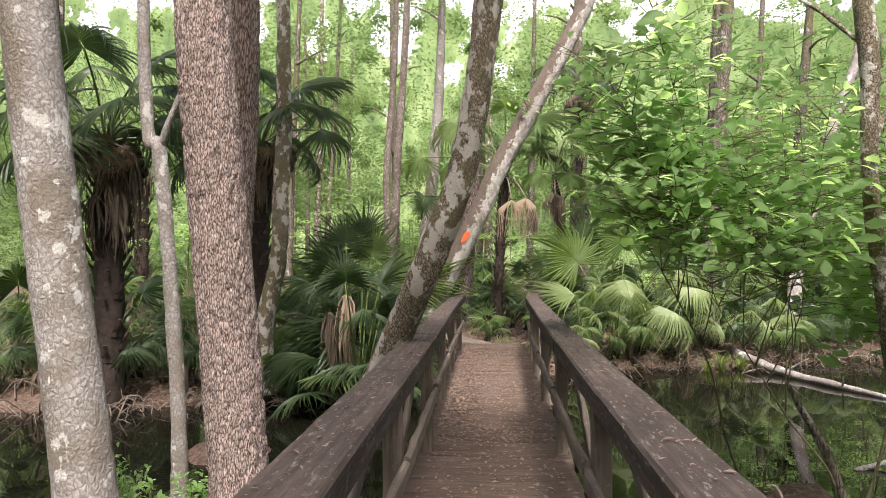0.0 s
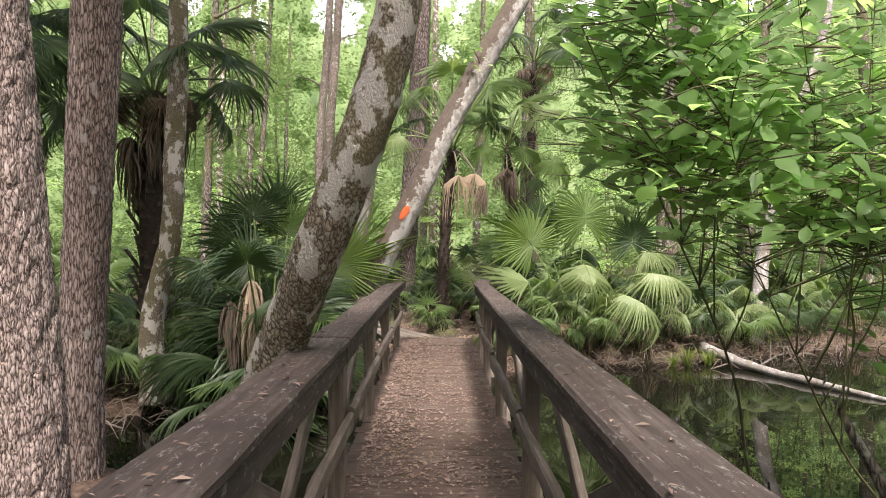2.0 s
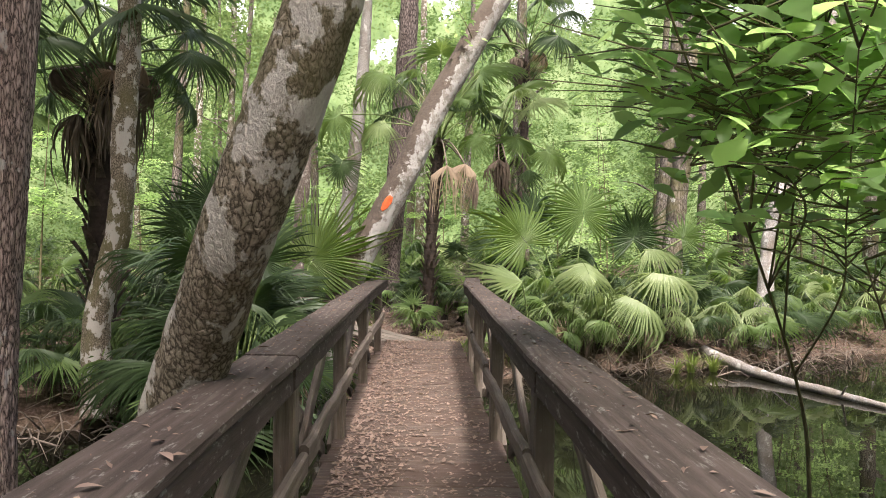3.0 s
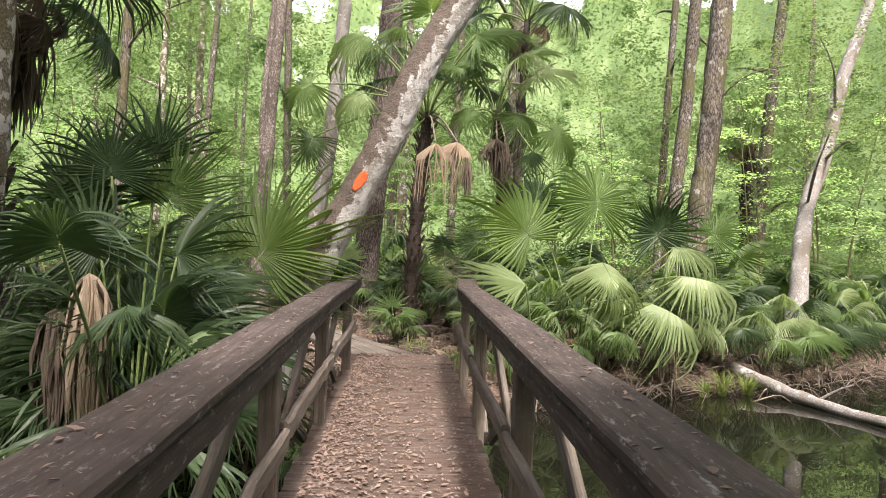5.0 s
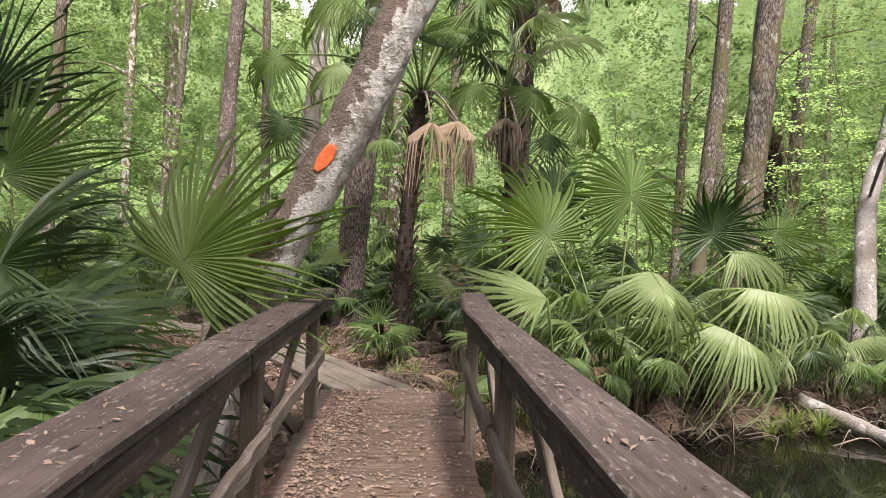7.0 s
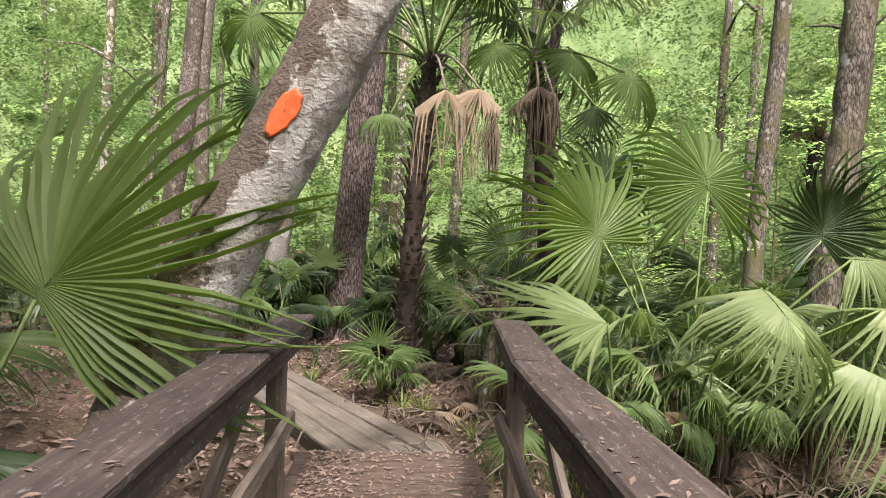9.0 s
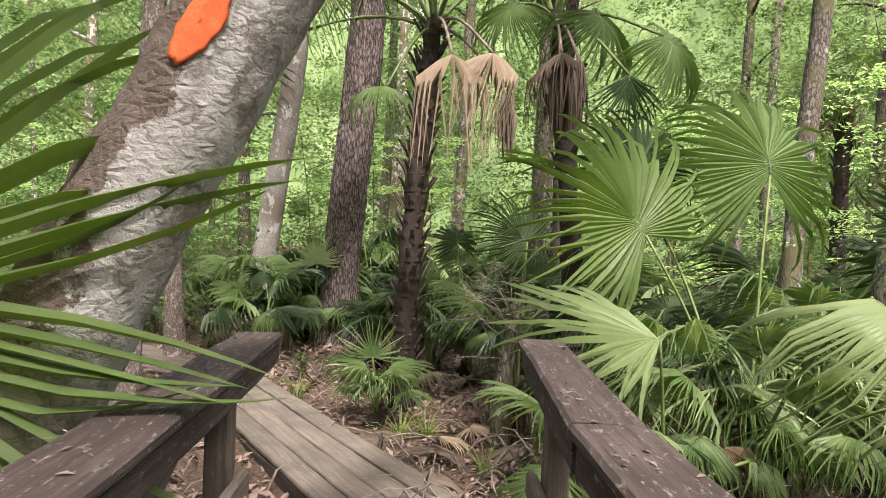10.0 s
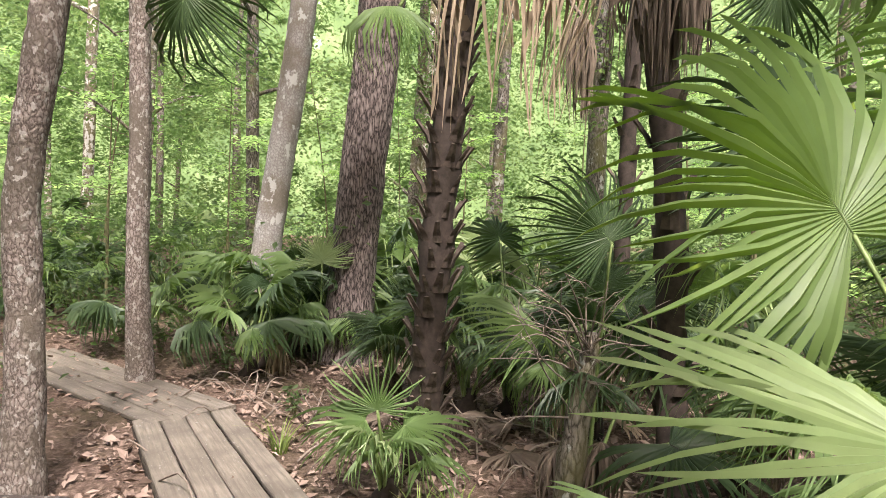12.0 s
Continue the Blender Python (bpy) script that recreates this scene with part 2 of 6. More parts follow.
def from_np(name, verts, faces, material, smooth=True):
    me = bpy.data.meshes.new(name)
    me.from_pydata(np.asarray(verts).tolist(), [], faces if isinstance(faces, list) else faces.tolist())
    me.materials.append(material)
    if smooth:
        me.polygons.foreach_set("use_smooth", [True] * len(me.polygons))
    return me


def place(ob, parent, m):
    """Hangs ob under parent with the pose m in the world."""
    ob.parent = parent
    ob.matrix_parent_inverse = ROOT[parent].inverted()
    ob.matrix_basis = m
    ROOT[ob] = m
    return ob


def part(name, me, parent, label="", m=None):
    ob = place(new(name, me), parent, m or Matrix.Identity(4))
    return tagged(ob, label) if label else ob


def thing(name, x, y, z, label, category, group="", kind=""):
    ob = new(name)
    ob.empty_display_size = 0.1
    ob.matrix_basis = Matrix.Translation((x, y, z))
    ROOT[ob] = ob.matrix_basis.copy()
    return tagged(ob, label, category, group, kind)


def hash3(i, j, k, s=0):
    n = (i.astype(np.int64) * 374761393 + j.astype(np.int64) * 668265263 + k.astype(np.int64) * 2147483647 + s * 1274126177) & 0xFFFFFFFF
    n = ((n ^ (n >> 13)) * 1274126177) & 0xFFFFFFFF
    return ((n ^ (n >> 16)) & 0xFFFF) / 65535.0


def vnoise(p, s=0):
    """Smooth value noise in 0..1 over an array of points."""
    p = np.asarray(p, float)
    i = np.floor(p).astype(np.int64)
    f = p - i
    f = f * f * (3 - 2 * f)
    out = 0
    for a in (0, 1):
        for b in (0, 1):
            for c in (0, 1):
                w = (f[:, 0] if a else 1 - f[:, 0]) * (f[:, 1] if b else 1 - f[:, 1]) * (f[:, 2] if c else 1 - f[:, 2])
                out = out + w * hash3(i[:, 0] + a, i[:, 1] + b, i[:, 2] + c, s)
    return out


def smooth_path(pts, n):
    """Catmull-Rom through the points, n samples."""
    p = np.array(pts, float)
    p = np.vstack([2 * p[0] - p[1], p, 2 * p[-1] - p[-2]])
    out = []
    for u in np.linspace(0, len(pts) - 1 - 1e-6, n):
        i = int(u)
        t = u - i
        a, b, c, d = p[i:i + 4]
        out.append(0.5 * (2 * b + (c - a) * t + (2 * a - 5 * b + 4 * c - d) * t * t + (3 * b - a - 3 * c + d) * t ** 3))
    return np.array(out)


def tube(path, radii, segs=8, relief=None, closed=True):
    path = np.asarray(path, float)
    n = len(path)
    radii = np.broadcast_to(np.asarray(radii, float), (n,)) if np.ndim(radii) == 0 or len(np.atleast_1d(radii)) == n else np.interp(np.linspace(0, 1, n), np.linspace(0, 1, len(radii)), radii)
    tan = np.gradient(path, axis=0)
    tan /= np.linalg.norm(tan, axis=1)[:, None] + 1e-9
    ref = np.array([1.0, 0, 0]) if abs(tan[0][0]) < 0.8 else np.array([0, 1.0, 0])
    verts = []
    ang = np.linspace(0, 2 * np.pi, segs, endpoint=False)
    for i in range(n):
        u = np.cross(tan[i], ref)
        u /= np.linalg.norm(u)
        v = np.cross(tan[i], u)
        ref = np.cross(u, tan[i])
        verts.append(path[i] + radii[i] * (np.cos(ang)[:, None] * u + np.sin(ang)[:, None] * v))
    v = np.concatenate(verts)
    if relief is not None:
        centre = np.repeat(path, segs, axis=0)
        out = v - centre
        r = np.linalg.norm(out, axis=1)[:, None]
        v = v + out / (r + 1e-9) * relief(v)[:, None]
    i, j = np.meshgrid(np.arange(n - 1), np.arange(segs), indexing="ij")
    a = i * segs + j
    b = i * segs + (j + 1) % segs
    f = np.stack([a, b, b + segs, a + segs], -1).reshape(-1, 4).tolist()
    if closed:
        f.append(list(range(segs))[::-1])
        f.append(list(range((n - 1) * segs, n * segs)))
    return v, f


def join(chunks):
    vs, fs, k = [], [], 0
    for v, f in chunks:
        vs.append(np.asarray(v))
        fs += [[a + k for a in q] for q in f]
        k += len(v)
    return np.concatenate(vs), fs


def beam(p0, p1, width, height, rings=10, wear=0.004, seed=0, up=(0, 0, 1), chamfer=0.008):
    """A sawn timber from p0 to p1 with worn, slightly uneven edges; its local x runs along it. Returns mesh data and pose."""
    p0, p1 = Vector(p0), Vector(p1)
    x = (p1 - p0)
    length = x.length
    x.normalize()
    y = Vector(up).cross(x).normalized()
    z = x.cross(y)
    m = Matrix((x, y, z)).transposed().to_4x4()
    m.translation = p0
    w, h, c = width / 2, height / 2, chamfer
    prof = np.array([(-w + c, -h), (w - c, -h), (w, -h + c), (w, h - c), (w - c, h), (-w + c, h), (-w, h - c), (-w, -h + c)])
    xs = np.linspace(0, length, rings)
    v = np.array([(a, b, d) for a in xs for b, d in prof])
    j = np.stack([vnoise(v * 6 + seed * 7.3, s) for s in (1, 2, 3)], 1) - 0.5
    j2 = np.stack([vnoise(v * 1.2 + seed * 3.1, s) for s in (4, 5, 6)], 1) - 0.5
    v = v + j * wear * 2 + j2 * wear * 3 * np.array([0, 1, 1])
    f = [[i * 8 + k, i * 8 + (k + 1) % 8, (i + 1) * 8 + (k + 1) % 8, (i + 1) * 8 + k] for i in range(rings - 1) for k in range(8)]
    f = [q[::-1] for q in f]
    f += [list(range(8)), [(rings - 1) * 8 + k for k in range(7, -1, -1)]]
    return v, f, m


def timber(name, parent, material, p0, p1, width, height, label="", **kw):
    v, f, m = beam(p0, p1, width, height, **kw)
    return part(name, from_np(name, v, f, material, False), parent, label, m)


# ---- lie of the land ----
WATER_Z = -0.55


def bank_y(x):
    return np.interp(x, [-40, -12, -6, -3, -1.2, 0.2, 1.2, 3, 5.2, 8, 12, 40], [9.0, 8.0, 8.3, 9.2, 10.4, 11.3, 11.9, 12.8, 13.3, 14.6, 15.5, 17])


HUMPS = [(-1.9, 4.5, 0.75, 0.35), (-2.85, 6.9, 0.7, 0.33), (-2.6, 3.6, 0.6, 0.33), (-1.2, 5.0, 0.35, 0.35), (2.6, 5.7, 0.5, 0.38), (-2.55, 5.1, 0.5, 0.35)]


def land(x, y):
    x, y = np.asarray(x, float), np.asarray(y, float)
    d = y - bank_y(x)
    t = np.clip((d + 0.5) / 1.3, 0, 1)
    back = np.clip((-2.2 - y) / 1.5, 0, 1)
    t = np.maximum(t, back)
    t = t * t * (3 - 2 * t)
    z = -1.0 + 0.72 * t
    for hx, hy, r, hh in HUMPS:
        z = np.maximum(z, -1.0 + (0.27 + hh) * np.exp(-(((x - hx) ** 2 + (y - hy) ** 2) / r ** 2) ** 1.5))
    p = np.stack([x.ravel(), y.ravel(), np.zeros(x.size)], 1)
    n = (vnoise(p * 0.9, 3).reshape(x.shape) - 0.5) * 0.14 + (vnoise(p * 3.5, 4).reshape(x.shape) - 0.5) * 0.06
    far = np.clip((d - 4) / 20, 0, 1) * 0.5
    return z + n * np.clip(t + 0.3, 0, 1) + far * t


def land1(x, y):
    return float(land(np.array([x]), np.array([y]))[0])


def ground_sheet():
    xs = np.concatenate([-np.geomspace(400, 14, 14), np.linspace(-13, 13, 105), np.geomspace(14, 400, 14)])
    ys = np.concatenate([-np.geomspace(400, 7, 12), np.linspace(-6, 26, 129), np.geomspace(27, 500, 14)])
    gx, gy = np.meshgrid(xs, ys, indexing="ij")
    v = np.stack([gx, gy, land(gx, gy)], -1).reshape(-1, 3)
    i, j = np.meshgrid(np.arange(len(xs) - 1), np.arange(len(ys) - 1), indexing="ij")
    a = i * len(ys) + j
    f = np.stack([a, a + len(ys), a + len(ys) + 1, a + 1], -1).reshape(-1, 4)
    tagged(new("ground", from_np("ground", v, f, M_GROUND)), "brown forest floor of leaf litter, roots and mud", "ground", kind="structure")
    w = 120
    me = from_np("water", [(-w, -30, WATER_Z), (w, -30, WATER_Z), (w, 20, WATER_Z), (-w, 20, WATER_Z)], [[0, 1, 2, 3]], M_WATER, False)
    tagged(new("water", me), "still black swamp water under the footbridge", "water", kind="structure")


ground_sheet()

# ---- footbridge ----
BY0, BY1 = -3.2, 12.35


def rail_in(side, y):
    if side > 0:
        return float(np.interp(y, [-3, 4, 7, 10.5, 12.4], [0.42, 0.43, 0.475, 0.53, 0.69]))
    return -float(np.interp(y, [-3, 4, 7, 10.5, 12.6], [0.385, 0.395, 0.45, 0.475, 0.44]))


def build_bridge():
    br = thing("footbridge", 0, 4.5, -0.2, "narrow weathered wooden footbridge with braced railings over dark water", "footbridge")
    for side in (-1, 1):
        joints = [BY0, 0.9, 4.9, 8.75, 11.9 if side > 0 else 11.9]
        for k, (a, b) in enumerate(zip(joints, joints[1:])):
            bits = [a, b] if b < 8 else ([a, b] if side < 0 else [a, 10.5, b] if k == 3 else [a, b])
            for c, d in zip(bits, bits[1:]):
                xa, xb = rail_in(side, c) + side * 0.105, rail_in(side, d) + side * 0.105
                timber("rail_cap", br, M_CAP, (xa, c + 0.003, 0.947), (xb, d - 0.003, 0.947), 0.21, 0.045, "dark weathered flat cap board flecked with lichen", rings=40, wear=0.0024, seed=k + 9 * (side > 0), chamfer=0.012)
                xa, xb = rail_in(side, c) + side * 0.035, rail_in(side, d) + side * 0.035
                timber("top_rail", br, M_CAP, (xa, c + 0.003, 0.877), (xb, d - 0.02, 0.877), 0.042, 0.092, rings=40, wear=0.0024, seed=k + 20 + 9 * (side > 0))
        posts = [-2.75, -0.8, 1.25, 3.25, 5.25, 7.25, 9.2, 11.3]
        for k, y in enumerate(posts):
            x = rail_in(side, y) + side * 0.105
            v, f, m = beam((0, 0, -0.95), (0, 0, 0.922), 0.09, 0.10, rings=16, wear=0.004, seed=k + side, up=(0, 1, 0))
            m.translation = (x, y, -0.95)
            part("post", from_np("post", v, f, M_RAIL, False), br, "", m)
        for k, (a, b) in enumerate(zip(posts, posts[1:])):
            xa, xb = rail_in(side, a) + side * 0.035, rail_in(side, b) + side * 0.035
            end = b + (0.12 if k == len(posts) - 2 else -0.004)
            timber("lower_rail", br, M_RAIL, (xa, a, 0.48), (xb, end, 0.46), 0.042, 0.10, rings=22, wear=0.007, seed=k + 40 + side, chamfer=0.012)
            xa, xb = rail_in(side, a) + side * 0.175, rail_in(side, b) + side * 0.175
            timber("brace", br, M_RAIL, (xa, a + 0.02, -0.10), (xb, b - 0.02, 0.86), 0.038, 0.10, rings=14, seed=k + 60)
            timber("brace", br, M_RAIL, (xa + side * 0.042, a + 0.02, 0.86), (xb + side * 0.042, b - 0.02, -0.10), 0.038, 0.10, rings=14, seed=k + 80)
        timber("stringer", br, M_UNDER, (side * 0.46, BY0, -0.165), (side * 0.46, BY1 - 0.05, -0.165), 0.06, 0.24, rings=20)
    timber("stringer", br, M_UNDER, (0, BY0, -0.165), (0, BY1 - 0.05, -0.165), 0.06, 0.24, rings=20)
    for y in (-0.8, 3.25, 7.25, 11.3):
        for x in (-0.46, 0.46):
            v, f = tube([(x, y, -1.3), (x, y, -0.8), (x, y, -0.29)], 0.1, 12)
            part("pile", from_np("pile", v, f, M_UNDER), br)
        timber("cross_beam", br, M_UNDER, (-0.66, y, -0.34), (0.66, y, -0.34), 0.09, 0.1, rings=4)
    # deck planks laid across, ends uneven
    rnd = random.Random(5)
    meshes = []
    for k in range(5):
        v, f, _ = beam((-0.60, 0, 0), (0.60, 0, 0), 0.1415, 0.04, rings=9, wear=0.004, seed=100 + k, chamfer=0.004)
        meshes.append(from_np("plank", v, f, M_DECK, False))
    y = BY0 + 0.07
    while y < BY1:
        m = pose(-0.60 + rnd.uniform(-0.02, 0.02), y, -0.022 + rnd.uniform(-0.004, 0.002), rnd.uniform(-0.5, 0.5), rnd.uniform(-0.2, 0.2), rnd.uniform(-0.15, 0.15))
        part("plank", meshes[rnd.randrange(5)], br, "", m)
        y += 0.1435
    return br


bridge = build_bridge()


def build_boardwalk():
    runs = [((0.14, 12.62), (-1.86, 16.08)), ((-1.78, 16.12), (-4.6, 18.35)), ((-4.65, 18.40), (-8.2, 18.9))]
    for k, (p, q) in enumerate(runs):
        z = -0.15
        a, b = Vector((*p, z)), Vector((*q, z))
        d = (b - a).normalized()
        s = Vector((-d.y, d.x, 0))
        bw = thing("boardwalk", *p, -0.2, "low grey boardwalk of four lengthwise planks on leafy ground", "boardwalk", "boardwalk sections")
        for i in range(4):
            o = s * ((i - 1.5) * 0.198)
            timber("plank", bw, M_WALK, a + o + Vector((0, 0, -0.02)), b + o * (1 + 0.0) + Vector((0, 0, -0.02)), 0.184, 0.04, rings=30, wear=0.004, seed=i + 7 * k)
        n = max(2, int((b - a).length / 0.9))
        for i in range(n + 1):
            c = a.lerp(b, min(max(i / n, 0.04), 0.96))
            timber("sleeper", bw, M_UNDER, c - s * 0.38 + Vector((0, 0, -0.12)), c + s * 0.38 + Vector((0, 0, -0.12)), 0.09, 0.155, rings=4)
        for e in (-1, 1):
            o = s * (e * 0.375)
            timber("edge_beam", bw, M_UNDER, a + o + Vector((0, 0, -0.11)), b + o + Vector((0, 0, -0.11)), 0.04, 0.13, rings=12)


build_boardwalk()

# ---- leaves ----
def leaf_cards(pos, nrm, size, rng, aspect=0.5, near=False):
    """Pointed leaf blades at the given places: a bent diamond each, or an ovate outline with a fold when near."""
    n = len(pos)
    d = rng.normal(size=(n, 3))
    d -= (d * nrm).sum(1)[:, None] * nrm
    d /= np.linalg.norm(d, axis=1)[:, None] + 1e-9
    s = np.cross(nrm, d)
    L = (size * rng.uniform(0.7, 1.3, n))[:, None]
    if not near:
        prof = [(-0.5, 0.0, 0), (0.0, aspect / 2, 0.06), (0.5, 0.0, -0.10), (0.0, -aspect / 2, 0.06)]
        fc = np.array([[0, 1, 2, 3]])
    else:
        a = aspect / 2
        prof = [(-0.5, 0, 0), (-0.28, a * 0.8, 0.05), (0.02, a, 0.06), (0.30, a * 0.55, 0.0), (0.56, 0, -0.10), (0.30, -a * 0.55, 0.0), (0.02, -a, 0.06), (-0.28, -a * 0.8, 0.05), (-0.22, 0, -0.01), (0.08, 0, -0.02), (0.33, 0, -0.05)]
        fc = [[0, 1, 8], [1, 2, 9, 8], [2, 3, 10, 9], [3, 4, 10], [4, 5, 10], [5, 6, 9, 10], [6, 7, 8, 9], [7, 0, 8]]
    v = np.stack([pos + d * (p * L) + s * (q * L) + nrm * (r * L) for p, q, r in prof], 1)
    k = len(prof)
    if not near:
        f = (fc[None] + (np.arange(n) * k)[:, None, None]).reshape(-1, 4)
        return v.reshape(-1, 3), f.tolist()
    f = [[a + i * k for a in q] for i in range(n) for q in fc]
    return v.reshape(-1, 3), f


def clump_points(rng, centres, radii, per, flat=0.5):
    c = np.repeat(np.asarray(centres), per, axis=0)
    r = np.repeat(np.asarray(radii), per)
    g = rng.normal(size=c.shape) * 0.5
    g[:, 2] *= flat
    return c + g * r[:, None]


def facing(rng, n, up=0.8):
    v = rng.normal(size=(n, 3))
    v[:, 2] = np.abs(v[:, 2]) + up
    return v / np.linalg.norm(v, axis=1)[:, None]


# ---- fans ----
def fan_blade(seed, segs=36, spread=150, united=0.42, sag=0.05, tip=0.5, fold=0.30, torn=0.0, vee=0.0, costa=0.0, curve=0.0, free=(0.35, 0.65, 0.88)):
    """A palmate blade of unit radius: pleated segments joined round the hub at the origin, split further out, the middle
    one along +y, upper side +z. costa: how far the midrib runs on into the blade; curve: how it arches over, in radians;
    sag, tip: how far the segments bend down; vee: the slope of the two halves."""
    rng = np.random.default_rng(seed)
    vs, fs = [], []
    lim = math.radians(spread)
    ends = np.linspace(-lim, lim, segs + 1) + rng.normal(0, 0.02, segs + 1)
    joined = [0.006, united * 0.5, united]
    free = [united + (1 - united) * q for q in free]
    pleat = 2 * lim / segs * fold * 1.35

    def at(a, t, length=1.0, turn=0.0, bend=tip, off=0.0, dz=0.0):
        mids = (np.arange(6) + 0.5) / 6 * t
        phi = np.minimum(sag + bend * 1.9 * np.maximum(0, mids - 0.15) ** 1.3, 1.5)
        r, z = np.cos(phi).mean() * t * length, -np.sin(phi).mean() * t * length
        b = a + turn * max(0.0, t - united)
        x = math.sin(b) * r + math.cos(b) * off
        y = costa * max(0.0, 1 - abs(a) / lim) ** 0.8 + math.cos(b) * r - math.sin(b) * off
        z += dz + vee * abs(x)
        if curve and y > 0:
            y, z = math.sin(curve * y) / curve + z * math.sin(curve * y), z * math.cos(curve * y) - (1 - math.cos(curve * y)) / curve
        vs.append((x, y, z))

    for a in ends:
        for t in joined:
            at(a, t, dz=-pleat * t)
    nj, nf = len(joined), len(free)
    for i in range(segs):
        a0, a1 = ends[i], ends[i + 1]
        a = (a0 + a1) / 2
        edge = abs((i + 0.5) / segs * 2 - 1)
        length = (1.0 - 0.25 * edge ** 2) * rng.uniform(0.84, 1.06)
        if rng.random() < torn:
            length *= rng.uniform(0.5, 0.8)
        turn, bend = rng.normal(0, 0.24), tip * rng.uniform(0.6, 1.5)
        if rng.random() < 0.07:
            bend += 1.6
        k = len(vs)
        for t in joined:
            at(a, t, dz=pleat * t * 0.8)
        for t in free:
            u = (t - united) / (1 - united)
            w = (a1 - a0) * 0.5 * united * (1 - u ** 1.2 * 0.9)
            ln = 1 + (length - 1) * u
            for off, dz in ((-w, -pleat * 0.35), (0, pleat * 0.35), (w, -pleat * 0.35)):
                at(a, t, ln, turn, tip + (bend - tip) * u, off, dz)
        at(a, 1.04, length, turn, bend)
        lo, ro, m = i * nj, (i + 1) * nj, k
        for q in range(nj - 1):
            fs += [[lo + q, m + q, m + q + 1, lo + q + 1], [m + q, ro + q, ro + q + 1, m + q + 1]]
        f0 = k + nj
        fs += [[lo + nj - 1, m + nj - 1, f0 + 1, f0], [m + nj - 1, ro + nj - 1, f0 + 2, f0 + 1]]
        for q in range(nf - 1):
            b0 = f0 + q * 3
            fs += [[b0, b0 + 1, b0 + 4, b0 + 3], [b0 + 1, b0 + 2, b0 + 5, b0 + 4]]
        b0 = f0 + (nf - 1) * 3
        fs += [[b0, b0 + 1, b0 + 3], [b0 + 1, b0 + 2, b0 + 3]]
    return np.array(vs), fs


def hanging_blade(seed, segs=40, wide=0.28, width=1.0):
    """A dead blade folded down round its stalk: unit length, hanging along -z, ragged strips from one crown point."""
    rng = np.random.default_rng(seed)
    vs, fs = [(0, 0, 0.02)], []
    for i in range(segs):
        a = rng.uniform(0, 2 * math.pi)
        L, out, w, tw = rng.uniform(0.45, 1.1), wide * rng.uniform(0.2, 1.0), width * rng.uniform(0.012, 0.032), rng.normal(0, 0.6)
        k = len(vs)
        for t in (0.12, 0.35, 0.6, 0.8):
            o = out * math.sin(min(1, t * 1.6) * 1.5) + rng.normal(0, 0.012)
            aa = a + tw * t
            c, sd = np.array([math.cos(aa), math.sin(aa)]), np.array([-math.sin(aa), math.cos(aa)])
            z = 0.05 * math.sin(t * 3) - L * t ** 1.3
            hw = w * (0.7 + t if t < 0.5 else 1.5 - t)
            vs += [(*(c * o - sd * hw), z), (*(c * (o + 0.014)), z + 0.004), (*(c * o + sd * hw), z)]
        vs.append((*(np.array([math.cos(a + tw), math.sin(a + tw)]) * out * rng.uniform(0.6, 1.1)), -L))
        fs += [[0, k, k + 1], [0, k + 1, k + 2]]
        for q in range(3):
            b = k + q * 3
            fs += [[b, b + 1, b + 4, b + 3], [b + 1, b + 2, b + 5, b + 4]]
        b = k + 9
        fs += [[b, b + 1, b + 3], [b + 1, b + 2, b + 3]]
    return np.array(vs), fs


BLADES = {}


def blade(kind, i, material):
    key = (kind, i, material.name)
    if key not in BLADES:
        if kind == "stiff":
            d = fan_blade(10 + i, 46, 108 + 8 * i, 0.30, 0.04, 0.5, vee=0.12 * i - 0.25, costa=0.12, curve=0.35)
        elif kind == "round":
            d = fan_blade(30 + i, 50, 132 + 6 * i, 0.36, 0.04, 0.6, vee=-0.14 * i + 0.1, costa=0.16, curve=0.5)
        elif kind == "droop":
            d = fan_blade(50 + i, 46, 112 + 8 * i, 0.20, 0.08, 1.3, vee=-0.28, costa=0.2, curve=0.7)
        elif kind == "arch":
            d = fan_blade(55 + i, 46, 122 + 6 * i, 0.17, 0.05, 1.0, 0.30, vee=-0.5, costa=0.42, curve=0.9)
        elif kind == "narrow":
            d = fan_blade(60 + i, 26, 66, 0.32, 0.05, 0.35, costa=0.08, vee=-0.1)
        elif kind == "small":
            d = fan_blade(70 + i, 28, 115, 0.20, 0.05, 0.9)
        elif kind == "far":
            d = fan_blade(75 + i, 22, 112 + 6 * i, 0.36, 0.05, 0.7, vee=-0.1, costa=0.12, curve=0.4, free=(0.5,))
        elif kind == "fardroop":
            d = fan_blade(78 + i, 22, 116, 0.28, 0.08, 1.6, vee=-0.3, costa=0.2, curve=0.7, free=(0.5,))
        elif kind == "dead":
            d = fan_blade(80 + i, 30, 140, 0.12, 0.35, 3.4, 0.5, 0.35, vee=-0.25, curve=0.5, free=(0.25, 0.5, 0.75, 0.9))
        elif kind == "fold":
            d = hanging_blade(95 + i, 80, 0.14, 0.75)
        else:
            d = hanging_blade(90 + i)
        BLADES[key] = from_np("frond", d[0], d[1], material)
        BLADES[key].set_sharp_from_angle(angle=radians(38))
    return BLADES[key]


